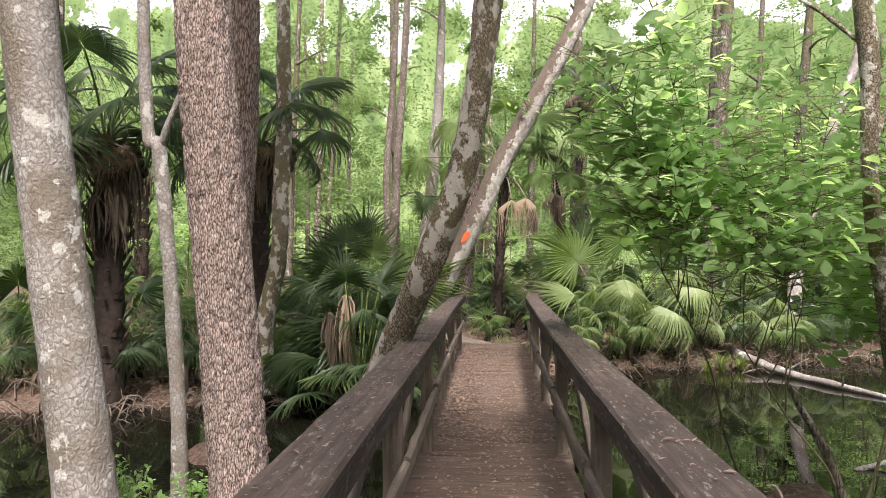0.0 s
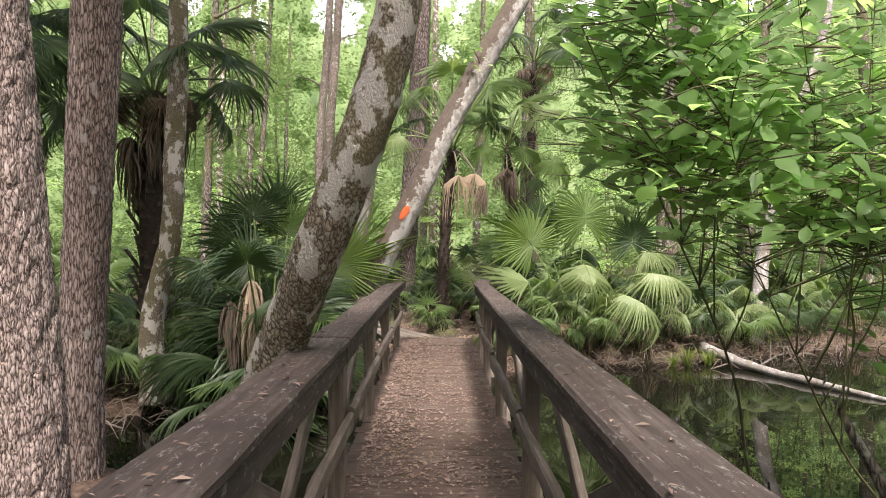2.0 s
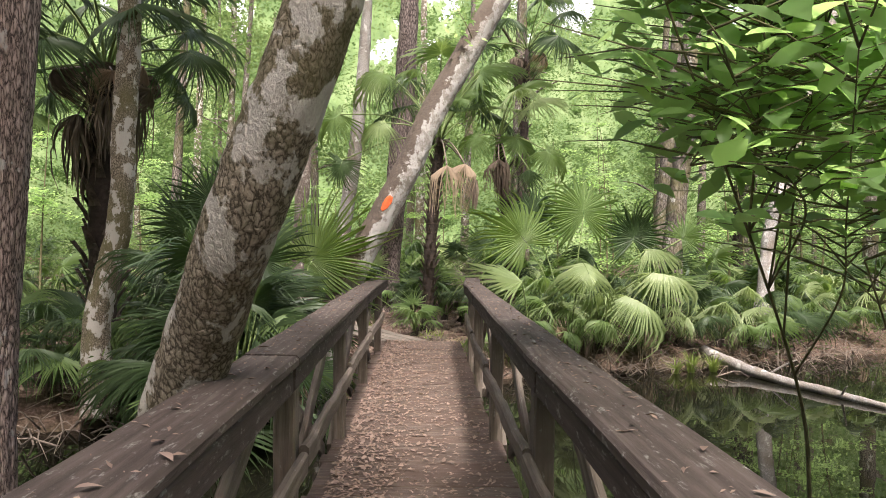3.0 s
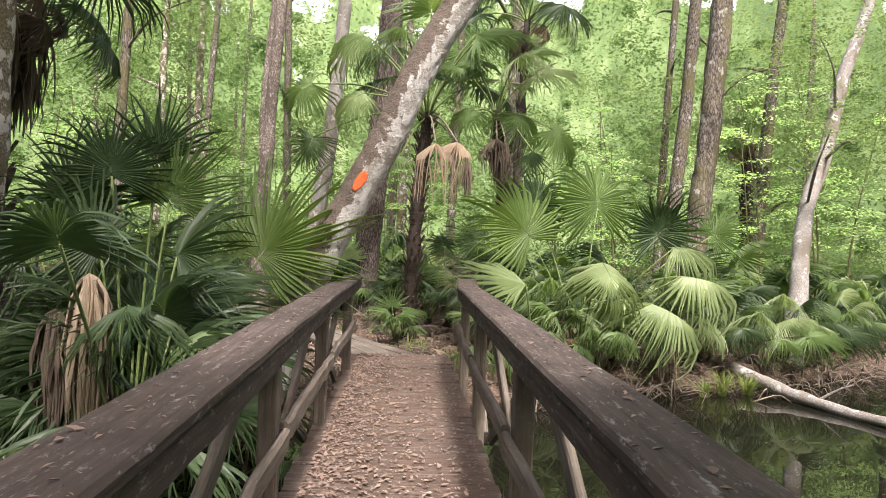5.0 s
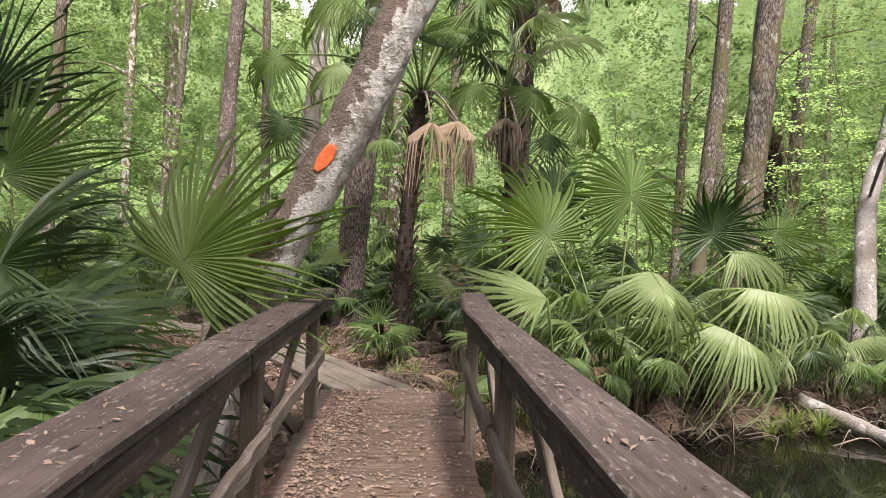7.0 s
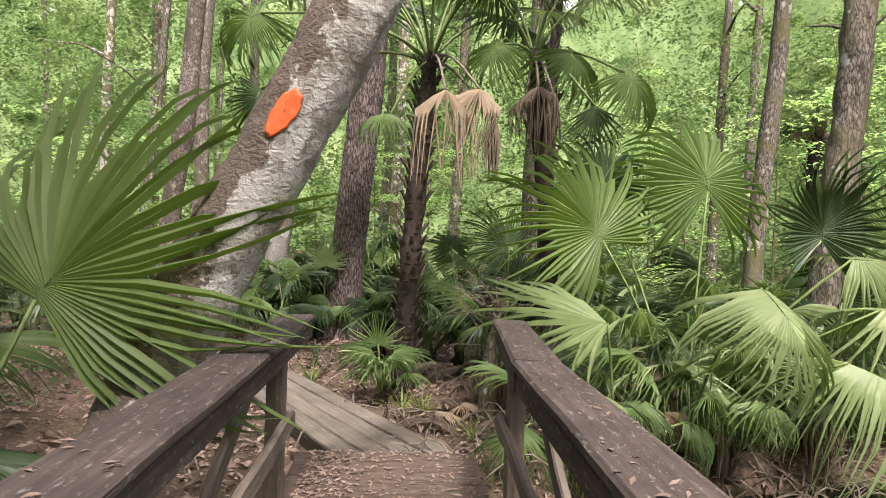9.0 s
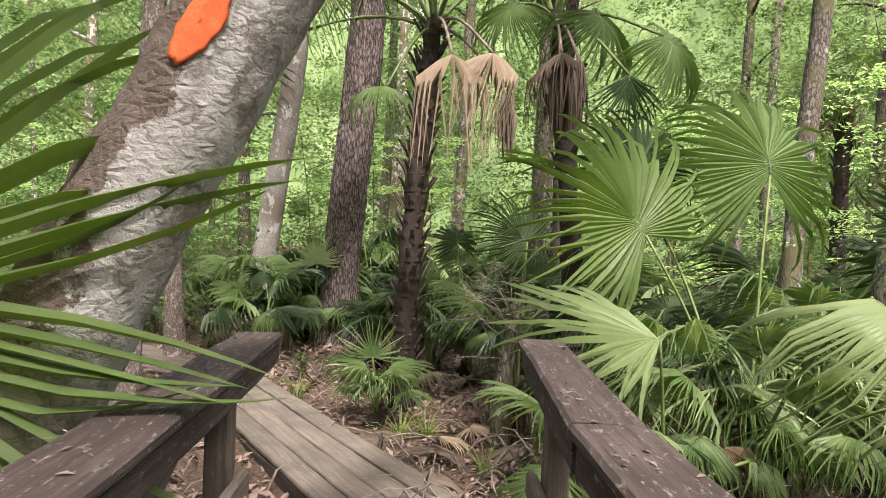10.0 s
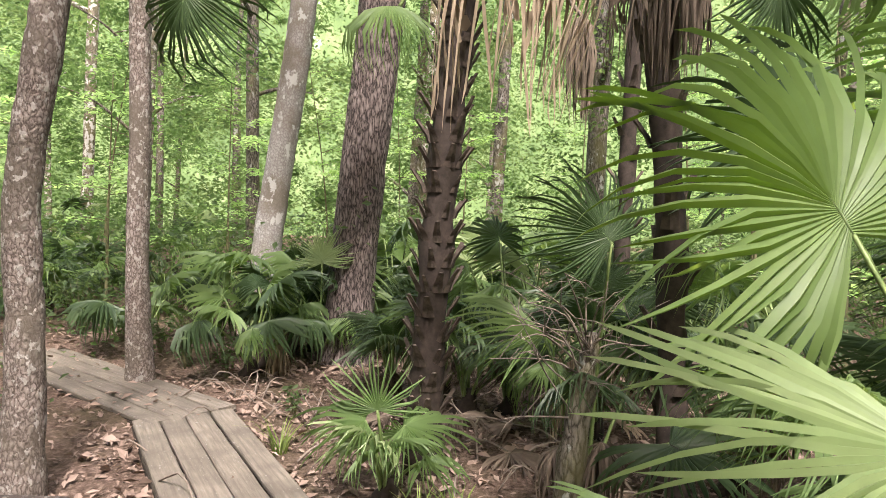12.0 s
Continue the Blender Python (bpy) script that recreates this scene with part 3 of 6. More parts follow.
def frond(plant, base, hub, axis, normal, radius, kind="stiff", i=0, material=None, stalk=0.012, label="", stem=None):
    """A fan on its stalk from base to hub. axis: where the middle segment points; normal: its upper side."""
    hub, base = Vector(hub), Vector(base)
    y = Vector(axis).normalized()
    z = Vector(normal)
    z = (z - y * z.dot(y)).normalized()
    x = y.cross(z)
    m = Matrix((x, y, z)).transposed().to_4x4() @ Matrix.Scale(radius, 4)
    m.translation = hub
    if kind in ("hang", "fold"):
        m = Matrix.Translation(hub) @ pose(0, 0, 0, 0, 0, i * 77) @ Matrix.Scale(radius, 4)
    ob = part("frond", blade(kind, i % 4, material or M_FAN), plant, label, m)
    lift = Vector((0, 0, 0.16 * (hub - base).length))
    mid = base.lerp(hub, 0.55) + lift * 0.7
    path = smooth_path([base, base.lerp(hub, 0.22) + lift * 0.6, mid, hub], 9)
    v, f = tube(path, [stalk * 1.5, stalk, stalk * 0.8], 5)
    p = part("petiole", from_np("petiole", v, f, stem or M_PETIOLE), ob)
    return ob


def palmetto(x, y, label, n, size, seed, reach=0.8, height=0.9, mats=None, kinds=("stiff", "stiff", "droop"), dead=2, group="palmettos", arc=(0, 360), lean=0.0):
    """A clump of fans on arching stalks."""
    rnd = random.Random(seed)
    z = land1(x, y)
    p = thing("palmetto", x, y, z, label, "palmetto", group)
    v, f = tube(smooth_path([(x - 0.12, y + 0.1, z - 0.1), (x, y, z + 0.06), (x + 0.03, y, z + 0.22)], 8), [0.09, 0.085, 0.05], 9, lambda q: (vnoise(q * 30) - 0.5) * 0.03)
    part("stem", from_np("stem", v, f, M_BOOT), p)
    for k in range(n):
        a = radians(arc[0] + (arc[1] - arc[0]) * (k + rnd.uniform(0, 0.9)) / n)
        e = rnd.uniform(0.15, 1.0)
        r = reach * (1.15 - 0.85 * e) * rnd.uniform(0.8, 1.15)
        h = height * (0.35 + 0.75 * e) * rnd.uniform(0.85, 1.15)
        hub = Vector((x + r * math.cos(a), y + r * math.sin(a), z + 0.15 + h))
        out = Vector((math.cos(a), math.sin(a), 0))
        axis = out * (1.1 - e * 0.7) + Vector((0, 0, -0.35 + 1.3 * e))
        nrm = Vector((0, 0, 1)) - out * (0.2 + e * 0.9) + Vector((rnd.uniform(-0.3, 0.3), rnd.uniform(-0.5, 0.1), 0))
        frond(p, (x + 0.03 * math.cos(a), y + 0.03 * math.sin(a), z + 0.12), hub, axis, nrm, size * rnd.uniform(0.8, 1.15), rnd.choice(kinds), rnd.randrange(4), rnd.choice(mats or (M_FAN, M_FAN, M_FANLIGHT, M_FANDARK)))
    for k in range(dead):
        a = rnd.uniform(0, 6.28)
        r = reach * rnd.uniform(0.3, 0.7)
        hub = (x + r * math.cos(a), y + r * math.sin(a), z + height * rnd.uniform(0.35, 0.6))
        frond(p, (x, y, z + 0.1), hub, (math.cos(a), math.sin(a), -0.8), (0, 0, 1), size * rnd.uniform(0.7, 0.9), rnd.choice(("dead", "hang")), k, rnd.choice((M_DEAD, M_DEADGREY)), stem=M_TWIG, label="dry brown dead frond")
    return p


def trunk_relief(amount, scale, stretch=0.3, seed=0):
    def fn(v):
        q = v * np.array([scale, scale, scale * stretch])
        w = q + (np.stack([vnoise(q * 0.6, seed + 5), vnoise(q * 0.6, seed + 6), vnoise(q * 0.6, seed + 7)], 1) - 0.5) * 1.5
        ridge = np.abs(vnoise(w, seed) - 0.5) * 2
        return amount * (np.minimum(ridge * 2.2, 1.0) - 0.6) + amount * 1.2 * (vnoise(v * np.array([3, 3, 1.2]), seed + 9) - 0.5)
    return fn


def tree(points, radii, material, label, seed=0, relief=0.0, scale=18.0, stretch=0.3, segs=16, rings=40, limbs=(), crown=None, name="tree", group="", flare=1.35):
    """A trunk along points with flared foot, limbs given as (points, radii), and a crown mesh (mesh, pose)."""
    pts = [Vector(p) for p in points]
    b = pts[0]
    t = thing(name, b.x, b.y, b.z, label, "tree", group)
    radii, limbs, crown = list(radii), list(limbs), list(crown or [])
    if radii[0] > 0.065 and pts[-1].z < 10:
        # the trunk goes on up into a leafy top
        d = pts[-1] - pts[-2]
        rnd = random.Random(seed + 40)
        pts.append(pts[-1] + Vector((d.x * 0.6, d.y * 0.6, 11.0 - pts[-1].z)))
        radii.append(radii[-1] * 0.55)
        rings = int(rings * 1.25)
        for k in range(3):
            a = rnd.uniform(0, 6.28)
            p = pts[-2].lerp(pts[-1], 0.5 + 0.2 * k)
            q = p + Vector((math.cos(a) * 1.3, math.sin(a) * 1.3, 0.7))
            limbs.append(([p, p.lerp(q, 0.5) + Vector((0, 0, 0.1)), q], [radii[-1] * 0.6, radii[-1] * 0.4, 0.01]))
            crown.append(crown_at(rnd, q.x, q.y, q.z, 1.2))
    path = smooth_path(pts, rings)
    r = np.interp(np.linspace(0, 1, rings), np.linspace(0, 1, len(radii)), radii)
    r = r * (1 + (flare - 1) * np.exp(-(path[:, 2] - path[0, 2]) / 0.28))
    v, f = tube(path, r, segs, trunk_relief(relief, scale, stretch, seed) if relief else (lambda q: (vnoise(q * np.array([6, 6, 2])) - 0.5) * r.mean() * 0.35))
    part("trunk", from_np("trunk", v, f, material), t)
    for lp, lr in limbs:
        v, f = tube(smooth_path(lp, 12), lr, 7, lambda q: (vnoise(q * 8) - 0.5) * 0.02)
        part("limb", from_np("limb", v, f, material), t)
    if crown:
        for me, m in crown:
            part("crown", me, t, "", m)
    return t


def backdrop():
    """Distant woods: a plain ring painted hazy green far beyond the trees, glowing by itself, ragged along its top."""
    m, nt, b = start_mat("glowing_distant_woods", 1.0, 0.0)
    v = coords(nt, (1, 1, 0.5))
    n = noise_tex(nt, v, 0.35, 8, 0.7)
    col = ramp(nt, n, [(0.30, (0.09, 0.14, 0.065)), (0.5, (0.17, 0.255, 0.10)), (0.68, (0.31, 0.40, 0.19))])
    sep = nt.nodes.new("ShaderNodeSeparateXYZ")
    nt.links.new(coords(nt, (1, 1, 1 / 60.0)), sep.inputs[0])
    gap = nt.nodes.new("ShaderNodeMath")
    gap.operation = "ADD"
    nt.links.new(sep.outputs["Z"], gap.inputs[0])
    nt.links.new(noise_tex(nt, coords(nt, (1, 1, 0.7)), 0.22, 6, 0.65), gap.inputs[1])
    # bright sky gaps painted into the colour, more of them higher up
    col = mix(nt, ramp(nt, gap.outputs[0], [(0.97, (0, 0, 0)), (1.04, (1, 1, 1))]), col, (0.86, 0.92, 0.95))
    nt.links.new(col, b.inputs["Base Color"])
    # emission stands in for daylight on the far woods
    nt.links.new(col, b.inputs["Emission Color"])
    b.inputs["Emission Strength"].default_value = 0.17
    k = 240
    a = np.linspace(0, 2 * np.pi, k, endpoint=False)
    top = 32 + 9 * vnoise(np.stack([np.cos(a) * 9, np.sin(a) * 9, a * 0], 1), 3) + 6 * vnoise(np.stack([np.cos(a) * 40, np.sin(a) * 40, a * 0], 1), 4)
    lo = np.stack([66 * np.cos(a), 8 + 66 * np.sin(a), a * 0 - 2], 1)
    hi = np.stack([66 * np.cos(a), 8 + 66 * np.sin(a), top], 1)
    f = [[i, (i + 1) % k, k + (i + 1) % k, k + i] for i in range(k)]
    tagged(new("backdrop", from_np("backdrop", np.concatenate([lo, hi]), f, m)), "glowing backdrop ring painted as hazy green distant woods", "backdrop", kind="structure")


backdrop()

# ---- crowns shared by the woods ----
def crown_mesh(seed, n_clumps, per, material, leaf=0.16, shape=(1.0, 1.0, 0.8)):
    """An uneven crown of unit size: clumps of leaves with gaps, some hanging low."""
    rng = np.random.default_rng(seed)
    c = rng.normal(size=(n_clumps, 3))
    c /= np.linalg.norm(c, axis=1)[:, None]
    c *= (rng.uniform(0.25, 1.0, n_clumps) ** 0.6)[:, None]
    c *= np.array(shape)
    p = clump_points(rng, c, rng.uniform(0.16, 0.38, n_clumps), per, 0.45)
    v, f = leaf_cards(p, facing(rng, len(p), 1.3), leaf, rng, 0.55)
    return from_np("crown", v, f, material, False)


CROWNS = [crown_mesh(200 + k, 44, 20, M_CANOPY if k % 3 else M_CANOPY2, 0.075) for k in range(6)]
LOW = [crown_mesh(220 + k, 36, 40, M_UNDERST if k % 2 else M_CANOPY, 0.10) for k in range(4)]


def crown_at(rnd, x, y, z, r, low=False):
    me = rnd.choice(LOW if low else CROWNS)
    return me, Matrix.Translation((x, y, z)) @ pose(0, 0, 0, 0, 0, rnd.uniform(0, 360)) @ Matrix.Diagonal((r, r, r * rnd.uniform(0.8, 1.2), 1))


def woods_tree(rnd, x, y, h, r, lean=(0, 0), material=None, label="", crowns=4, spread=1.6, first=0.35):
    """A tall slim tree of the wood with limbs and crowns at several heights."""
    z = land1(x, y) - 0.1
    mid = (x + lean[0] * 0.4 + rnd.uniform(-0.15, 0.15), y + lean[1] * 0.4, z + h * 0.45)
    top = (x + lean[0], y + lean[1], z + h)
    limbs, cr = [], []
    for k in range(crowns):
        t = first + (0.75 - first) * (k + rnd.random()) / crowns
        p = Vector((x, y, z)).lerp(Vector(mid), t / 0.45) if t < 0.45 else Vector(mid).lerp(Vector(top), (t - 0.45) / 0.55)
        a = rnd.uniform(0, 6.28)
        s = spread * rnd.uniform(0.5, 1.1)
        q = p + Vector((math.cos(a) * s, math.sin(a) * s, s * rnd.uniform(0.1, 0.6)))
        limbs.append(([p, p.lerp(q, 0.5) + Vector((0, 0, 0.1 * s)), q], [r * 0.35, r * 0.2, 0.01]))
        if y < 25 and q.z > 5.5:
            continue
        cr.append(crown_at(rnd, q.x, q.y, q.z, spread * rnd.uniform(0.75, 1.2)))
    return tree([(x, y, z), mid, top], [r, r * 0.8, r * 0.45], material or M_GREYB, label or "slim grey swamp tree with bright green leaves", rnd.randrange(99), segs=10, rings=16, limbs=limbs, crown=cr, group="trees of the wood")


# ---- trees beside the bridge ----
scaly = tree([(-1.74, 4.5, -0.75), (-1.80, 4.5, 0.2), (-1.92, 4.5, 1.6), (-2.08, 4.5, 3.4), (-2.3, 4.6, 6.5)], [0.205, 0.205, 0.2, 0.19, 0.15], M_SCALY, "large straight tree with scaly pinkish-grey bark", 3, 0.016, 30, 0.28, 120, 420, flare=1.25,
             # unseen limbs and crowns, added to shade the left palmetto clump
             limbs=[([(-2.28, 4.6, 6.3), (-1.6, 5.2, 7.0), (-0.9, 5.8, 7.4)], [0.08, 0.05, 0.02]), ([(-2.25, 4.6, 6.0), (-2.4, 5.6, 6.8), (-2.2, 6.8, 7.4)], [0.08, 0.05, 0.02])],
             crown=[crown_at(random.Random(5), -0.9, 5.8, 7.5, 1.5), crown_at(random.Random(6), -2.2, 6.8, 7.6, 1.6), crown_at(random.Random(7), -1.4, 4.6, 8.0, 1.4)])
tree([(-2.86, 6.9, -0.75), (-2.84, 6.9, 0.6), (-2.79, 6.9, 1.9), (-2.74, 6.9, 3.4), (-2.7, 6.9, 6.5)], [0.185, 0.172, 0.178, 0.185, 0.15], M_RIDGED, "straight tree with ridged grey-brown bark", 7, 0.014, 26, 0.2, 96, 300)
tree([(-2.22, 3.6, -0.75), (-2.34, 3.6, 0.25), (-2.53, 3.6, 1.58), (-2.72, 3.6, 3.05), (-3.0, 3.7, 6)], [0.175, 0.165, 0.155, 0.15, 0.12], M_PALE, "smooth pale grey tree blotched with lichen", 11, 0.006, 6, 1.2, 40, 90)
tree([(-2.48, 5.05, -0.7), (-2.50, 5.05, 0.3), (-2.55, 5.05, 1.0), (-2.60, 5.05, 1.6), (-2.68, 5.05, 2.4), (-2.85, 5.1, 3.4)], [0.07, 0.06, 0.058, 0.055, 0.06, 0.05], M_PALE, "thin crooked pale trunk with a knot", 13, 0.006, 9, 0.6, 20, 60,
     limbs=[([(-2.68, 5.05, 2.4), (-2.55, 5.0, 2.7), (-2.35, 5.0, 3.1)], [0.03, 0.025, 0.02])])
tree([(-3.28, 9.4, -0.4), (-3.36, 9.4, 0.5), (-3.14, 9.4, 1.6), (-3.12, 9.4, 2.6), (-3.08, 9.4, 3.6), (-3.1, 9.4, 6.5)], [0.17, 0.13, 0.12, 0.12, 0.115, 0.09], M_LICHEN, "crooked dark trunk with pale lichen patches", 15, 0.014, 10, 0.5, 28, 110)
tree([(-1.25, 5.02, -0.75), (-0.90, 4.75, 0.45), (-0.68, 4.52, 0.95), (-0.43, 4.24, 1.47), (-0.18, 4.14, 2.13), (-0.02, 4.2, 3.15), (0.15, 4.4, 4.6), (0.3, 4.7, 6.5)], [0.135, 0.115, 0.108, 0.102, 0.094, 0.088, 0.08, 0.06], M_LICHEN, "leaning mossy trunk mottled with white lichen", 17, 0.008, 14, 0.7, 56, 200)
blaze_tree = tree([(-1.38, 10.7, -0.45), (-1.05, 10.68, 0.6), (-0.74, 10.66, 1.3), (-0.44, 10.65, 1.87), (-0.13, 10.65, 2.5), (0.10, 10.65, 3.05), (0.60, 10.65, 3.95), (1.2, 10.65, 5.05), (1.6, 10.7, 5.9), (2.0, 10.8, 7)], [0.2, 0.178, 0.172, 0.167, 0.162, 0.16, 0.155, 0.145, 0.13, 0.1], M_BLAZE, "leaning lichen-grey trunk with an orange trail blaze", 19, 0.012, 9, 0.9, 64, 220)


def blaze():
    """The painted blaze follows the bark on the side that faces the walk."""
    c = np.array([-0.42, 10.65, 1.93])
    ax = np.array([0.50, 0, 0.87])
    ax /= np.linalg.norm(ax)
    side = np.cross(ax, (0, -1, 0))
    vs, fs = [], []
    n, k = 40, 7
    for i in range(n):
        th = 2 * math.pi * i / n
        edge = 1 + 0.05 * math.sin(3 * th + 0.6) + 0.04 * math.sin(8 * th) + 0.04 * math.sin(13 * th + 2)
        for j in range(k):
            r = edge * (j + 0.02) / (k - 1)
            u, a = 0.108 * r * math.sin(th) + 0.010 * r * math.cos(th), 0.046 * r * math.cos(th) / 0.17 - 0.02
            vs.append(c + ax * u + 0.170 * (side * math.sin(a) + np.array([0, -1.0, 0]) * math.cos(a)))
    for i in range(n):
        for j in range(k - 1):
            a, b = i * k + j, (i + 1) % n * k + j
            fs.append([a, a + 1, b + 1, b])
    v = np.array(vs)
    ob = part("blaze", from_np("blaze", v, fs, M_ORANGE), blaze_tree, "orange painted trail blaze")
    s = ob.modifiers.new("thick", "SOLIDIFY")
    s.thickness, s.offset = 0.014, 0


blaze()
tree([(-0.86, 18.4, -0.4), (-0.80, 18.4, 1.0), (-0.68, 18.4, 2.6), (-0.56, 18.4, 4.2), (-0.4, 18.5, 7.5)], [0.31, 0.27, 0.265, 0.26, 0.22], M_PINE, "straight pine with dark plated reddish bark", 21, 0.022, 12, 0.25, 80, 220, name="pine_tree")
tree([(-2.35, 19.8, -0.4), (-2.2, 19.8, 1.0), (-2.05, 19.8, 2.2), (-1.8, 19.8, 4.2), (-1.6, 19.8, 7)], [0.22, 0.2, 0.19, 0.18, 0.15], M_PALE, "pale smooth leaning trunk", 23, 0.01, 5, 0.8, 24, 60)
tree([(-2.72, 17.2, -0.4), (-2.78, 17.2, 1.0), (-2.78, 17.2, 2.4), (-2.8, 17.2, 4), (-2.6, 17.2, 7)], [0.13, 0.105, 0.10, 0.098, 0.08], M_MOTTLED, "slender mottled trunk with lichen and moss", 25, 0.01, 10, 0.5, 24, 80)
tree([(-2.30, 14.65, -0.4), (-2.27, 14.65, 0.6), (-2.30, 14.65, 1.6), (-2.20, 14.7, 2.6), (-2.2, 14.9, 3.6), (-2.0, 15, 7)], [0.13, 0.105, 0.10, 0.10, 0.095, 0.08], M_MOTTLED, "slender pinkish-grey trunk beside the boardwalk", 27, 0.012, 9, 0.6, 24, 80)
tree([(4.75, 14.7, -0.4), (4.75, 14.7, 1.2), (4.9, 14.7, 3.0), (5.0, 14.7, 4.6), (5.3, 14.8, 8)], [0.21, 0.18, 0.175, 0.17, 0.13], M_GREYB, "brown flaking trunk on the far bank", 29, 0.03, 7, 0.4, 32, 90,
     limbs=[([(4.95, 14.7, 3.8), (5.3, 14.3, 4.2), (5.8, 13.9, 4.3)], [0.025, 0.015, 0.005])],
     crown=[(CROWNS[0], Matrix.Translation((5.7, 13.9, 4.4)) @ Matrix.Diagonal((0.8, 0.7, 0.5, 1)))])
tree([(5.5, 17.7, -0.4), (5.6, 17.7, 2.0), (5.85, 17.7, 4.8), (6.1, 17.8, 9)], [0.16, 0.14, 0.135, 0.1], M_GREYB, "slim brown trunk in the wood", 31, 0.015, 9, 0.4, 20, 60)
tree([(6.35, 14.6, -0.5), (6.6, 14.8, 0.6), (6.75, 15.0, 1.3), (7.2, 15.6, 2.3), (7.75, 16.0, 3.2), (8.2, 16.2, 4.8), (9, 16.5, 7)], [0.19, 0.15, 0.14, 0.13, 0.13, 0.12, 0.09], M_PALE, "crooked pale leaning trunk on the bank", 33, 0.015, 6, 0.7, 24, 80,
     limbs=[([(7.2, 15.6, 2.3), (6.9, 14.9, 2.9), (6.6, 14.1, 3.4)], [0.03, 0.02, 0.006]), ([(7.75, 16.0, 3.2), (7.6, 15.2, 3.4), (7.5, 14.6, 3.3)], [0.03, 0.02, 0.006]), ([(8.0, 16.1, 4.2), (7.2, 15.0, 4.6), (6.4, 14.2, 4.9)], [0.03, 0.02, 0.006])],
     crown=[(CROWNS[0], Matrix.Translation((6.7, 14.0, 3.5)) @ Matrix.Diagonal((1.0, 0.8, 0.7, 1))), (CROWNS[3], Matrix.Translation((7.7, 14.5, 3.2)) @ Matrix.Diagonal((0.9, 0.8, 0.6, 1))), (CROWNS[3], Matrix.Translation((6.4, 14.2, 5.0)) @ Matrix.Diagonal((1.1, 0.8, 0.7, 1)))])

# ---- cabbage palms ----
def boot_mesh(seed):
    """An old leaf base: a tapered, curved and split stub standing out from the trunk."""
    rnd = random.Random(seed)
    w, n = rnd.uniform(0.05, 0.07), 4
    v, f = [], []
    for i in range(n):
        u = i / (n - 1)
        x, z, h = 0.03 + 0.13 * u ** 1.4, 0.22 * u * rnd.uniform(0.9, 1.1), w * (1 - 0.55 * u)
        v += [(x, -h, z), (x + 0.02, 0, z), (x, h, z), (x - 0.022, 0, z + 0.01)]
    for i in range(n - 1):
        for k in range(4):
            a, b = i * 4 + k, i * 4 + (k + 1) % 4
            f.append([a, b, b + 4, a + 4])
    return from_np("leaf_base", v, f + [[12, 13, 14, 15]], M_BOOTTIP, False)


BOOTS = [boot_mesh(k) for k in range(4)]


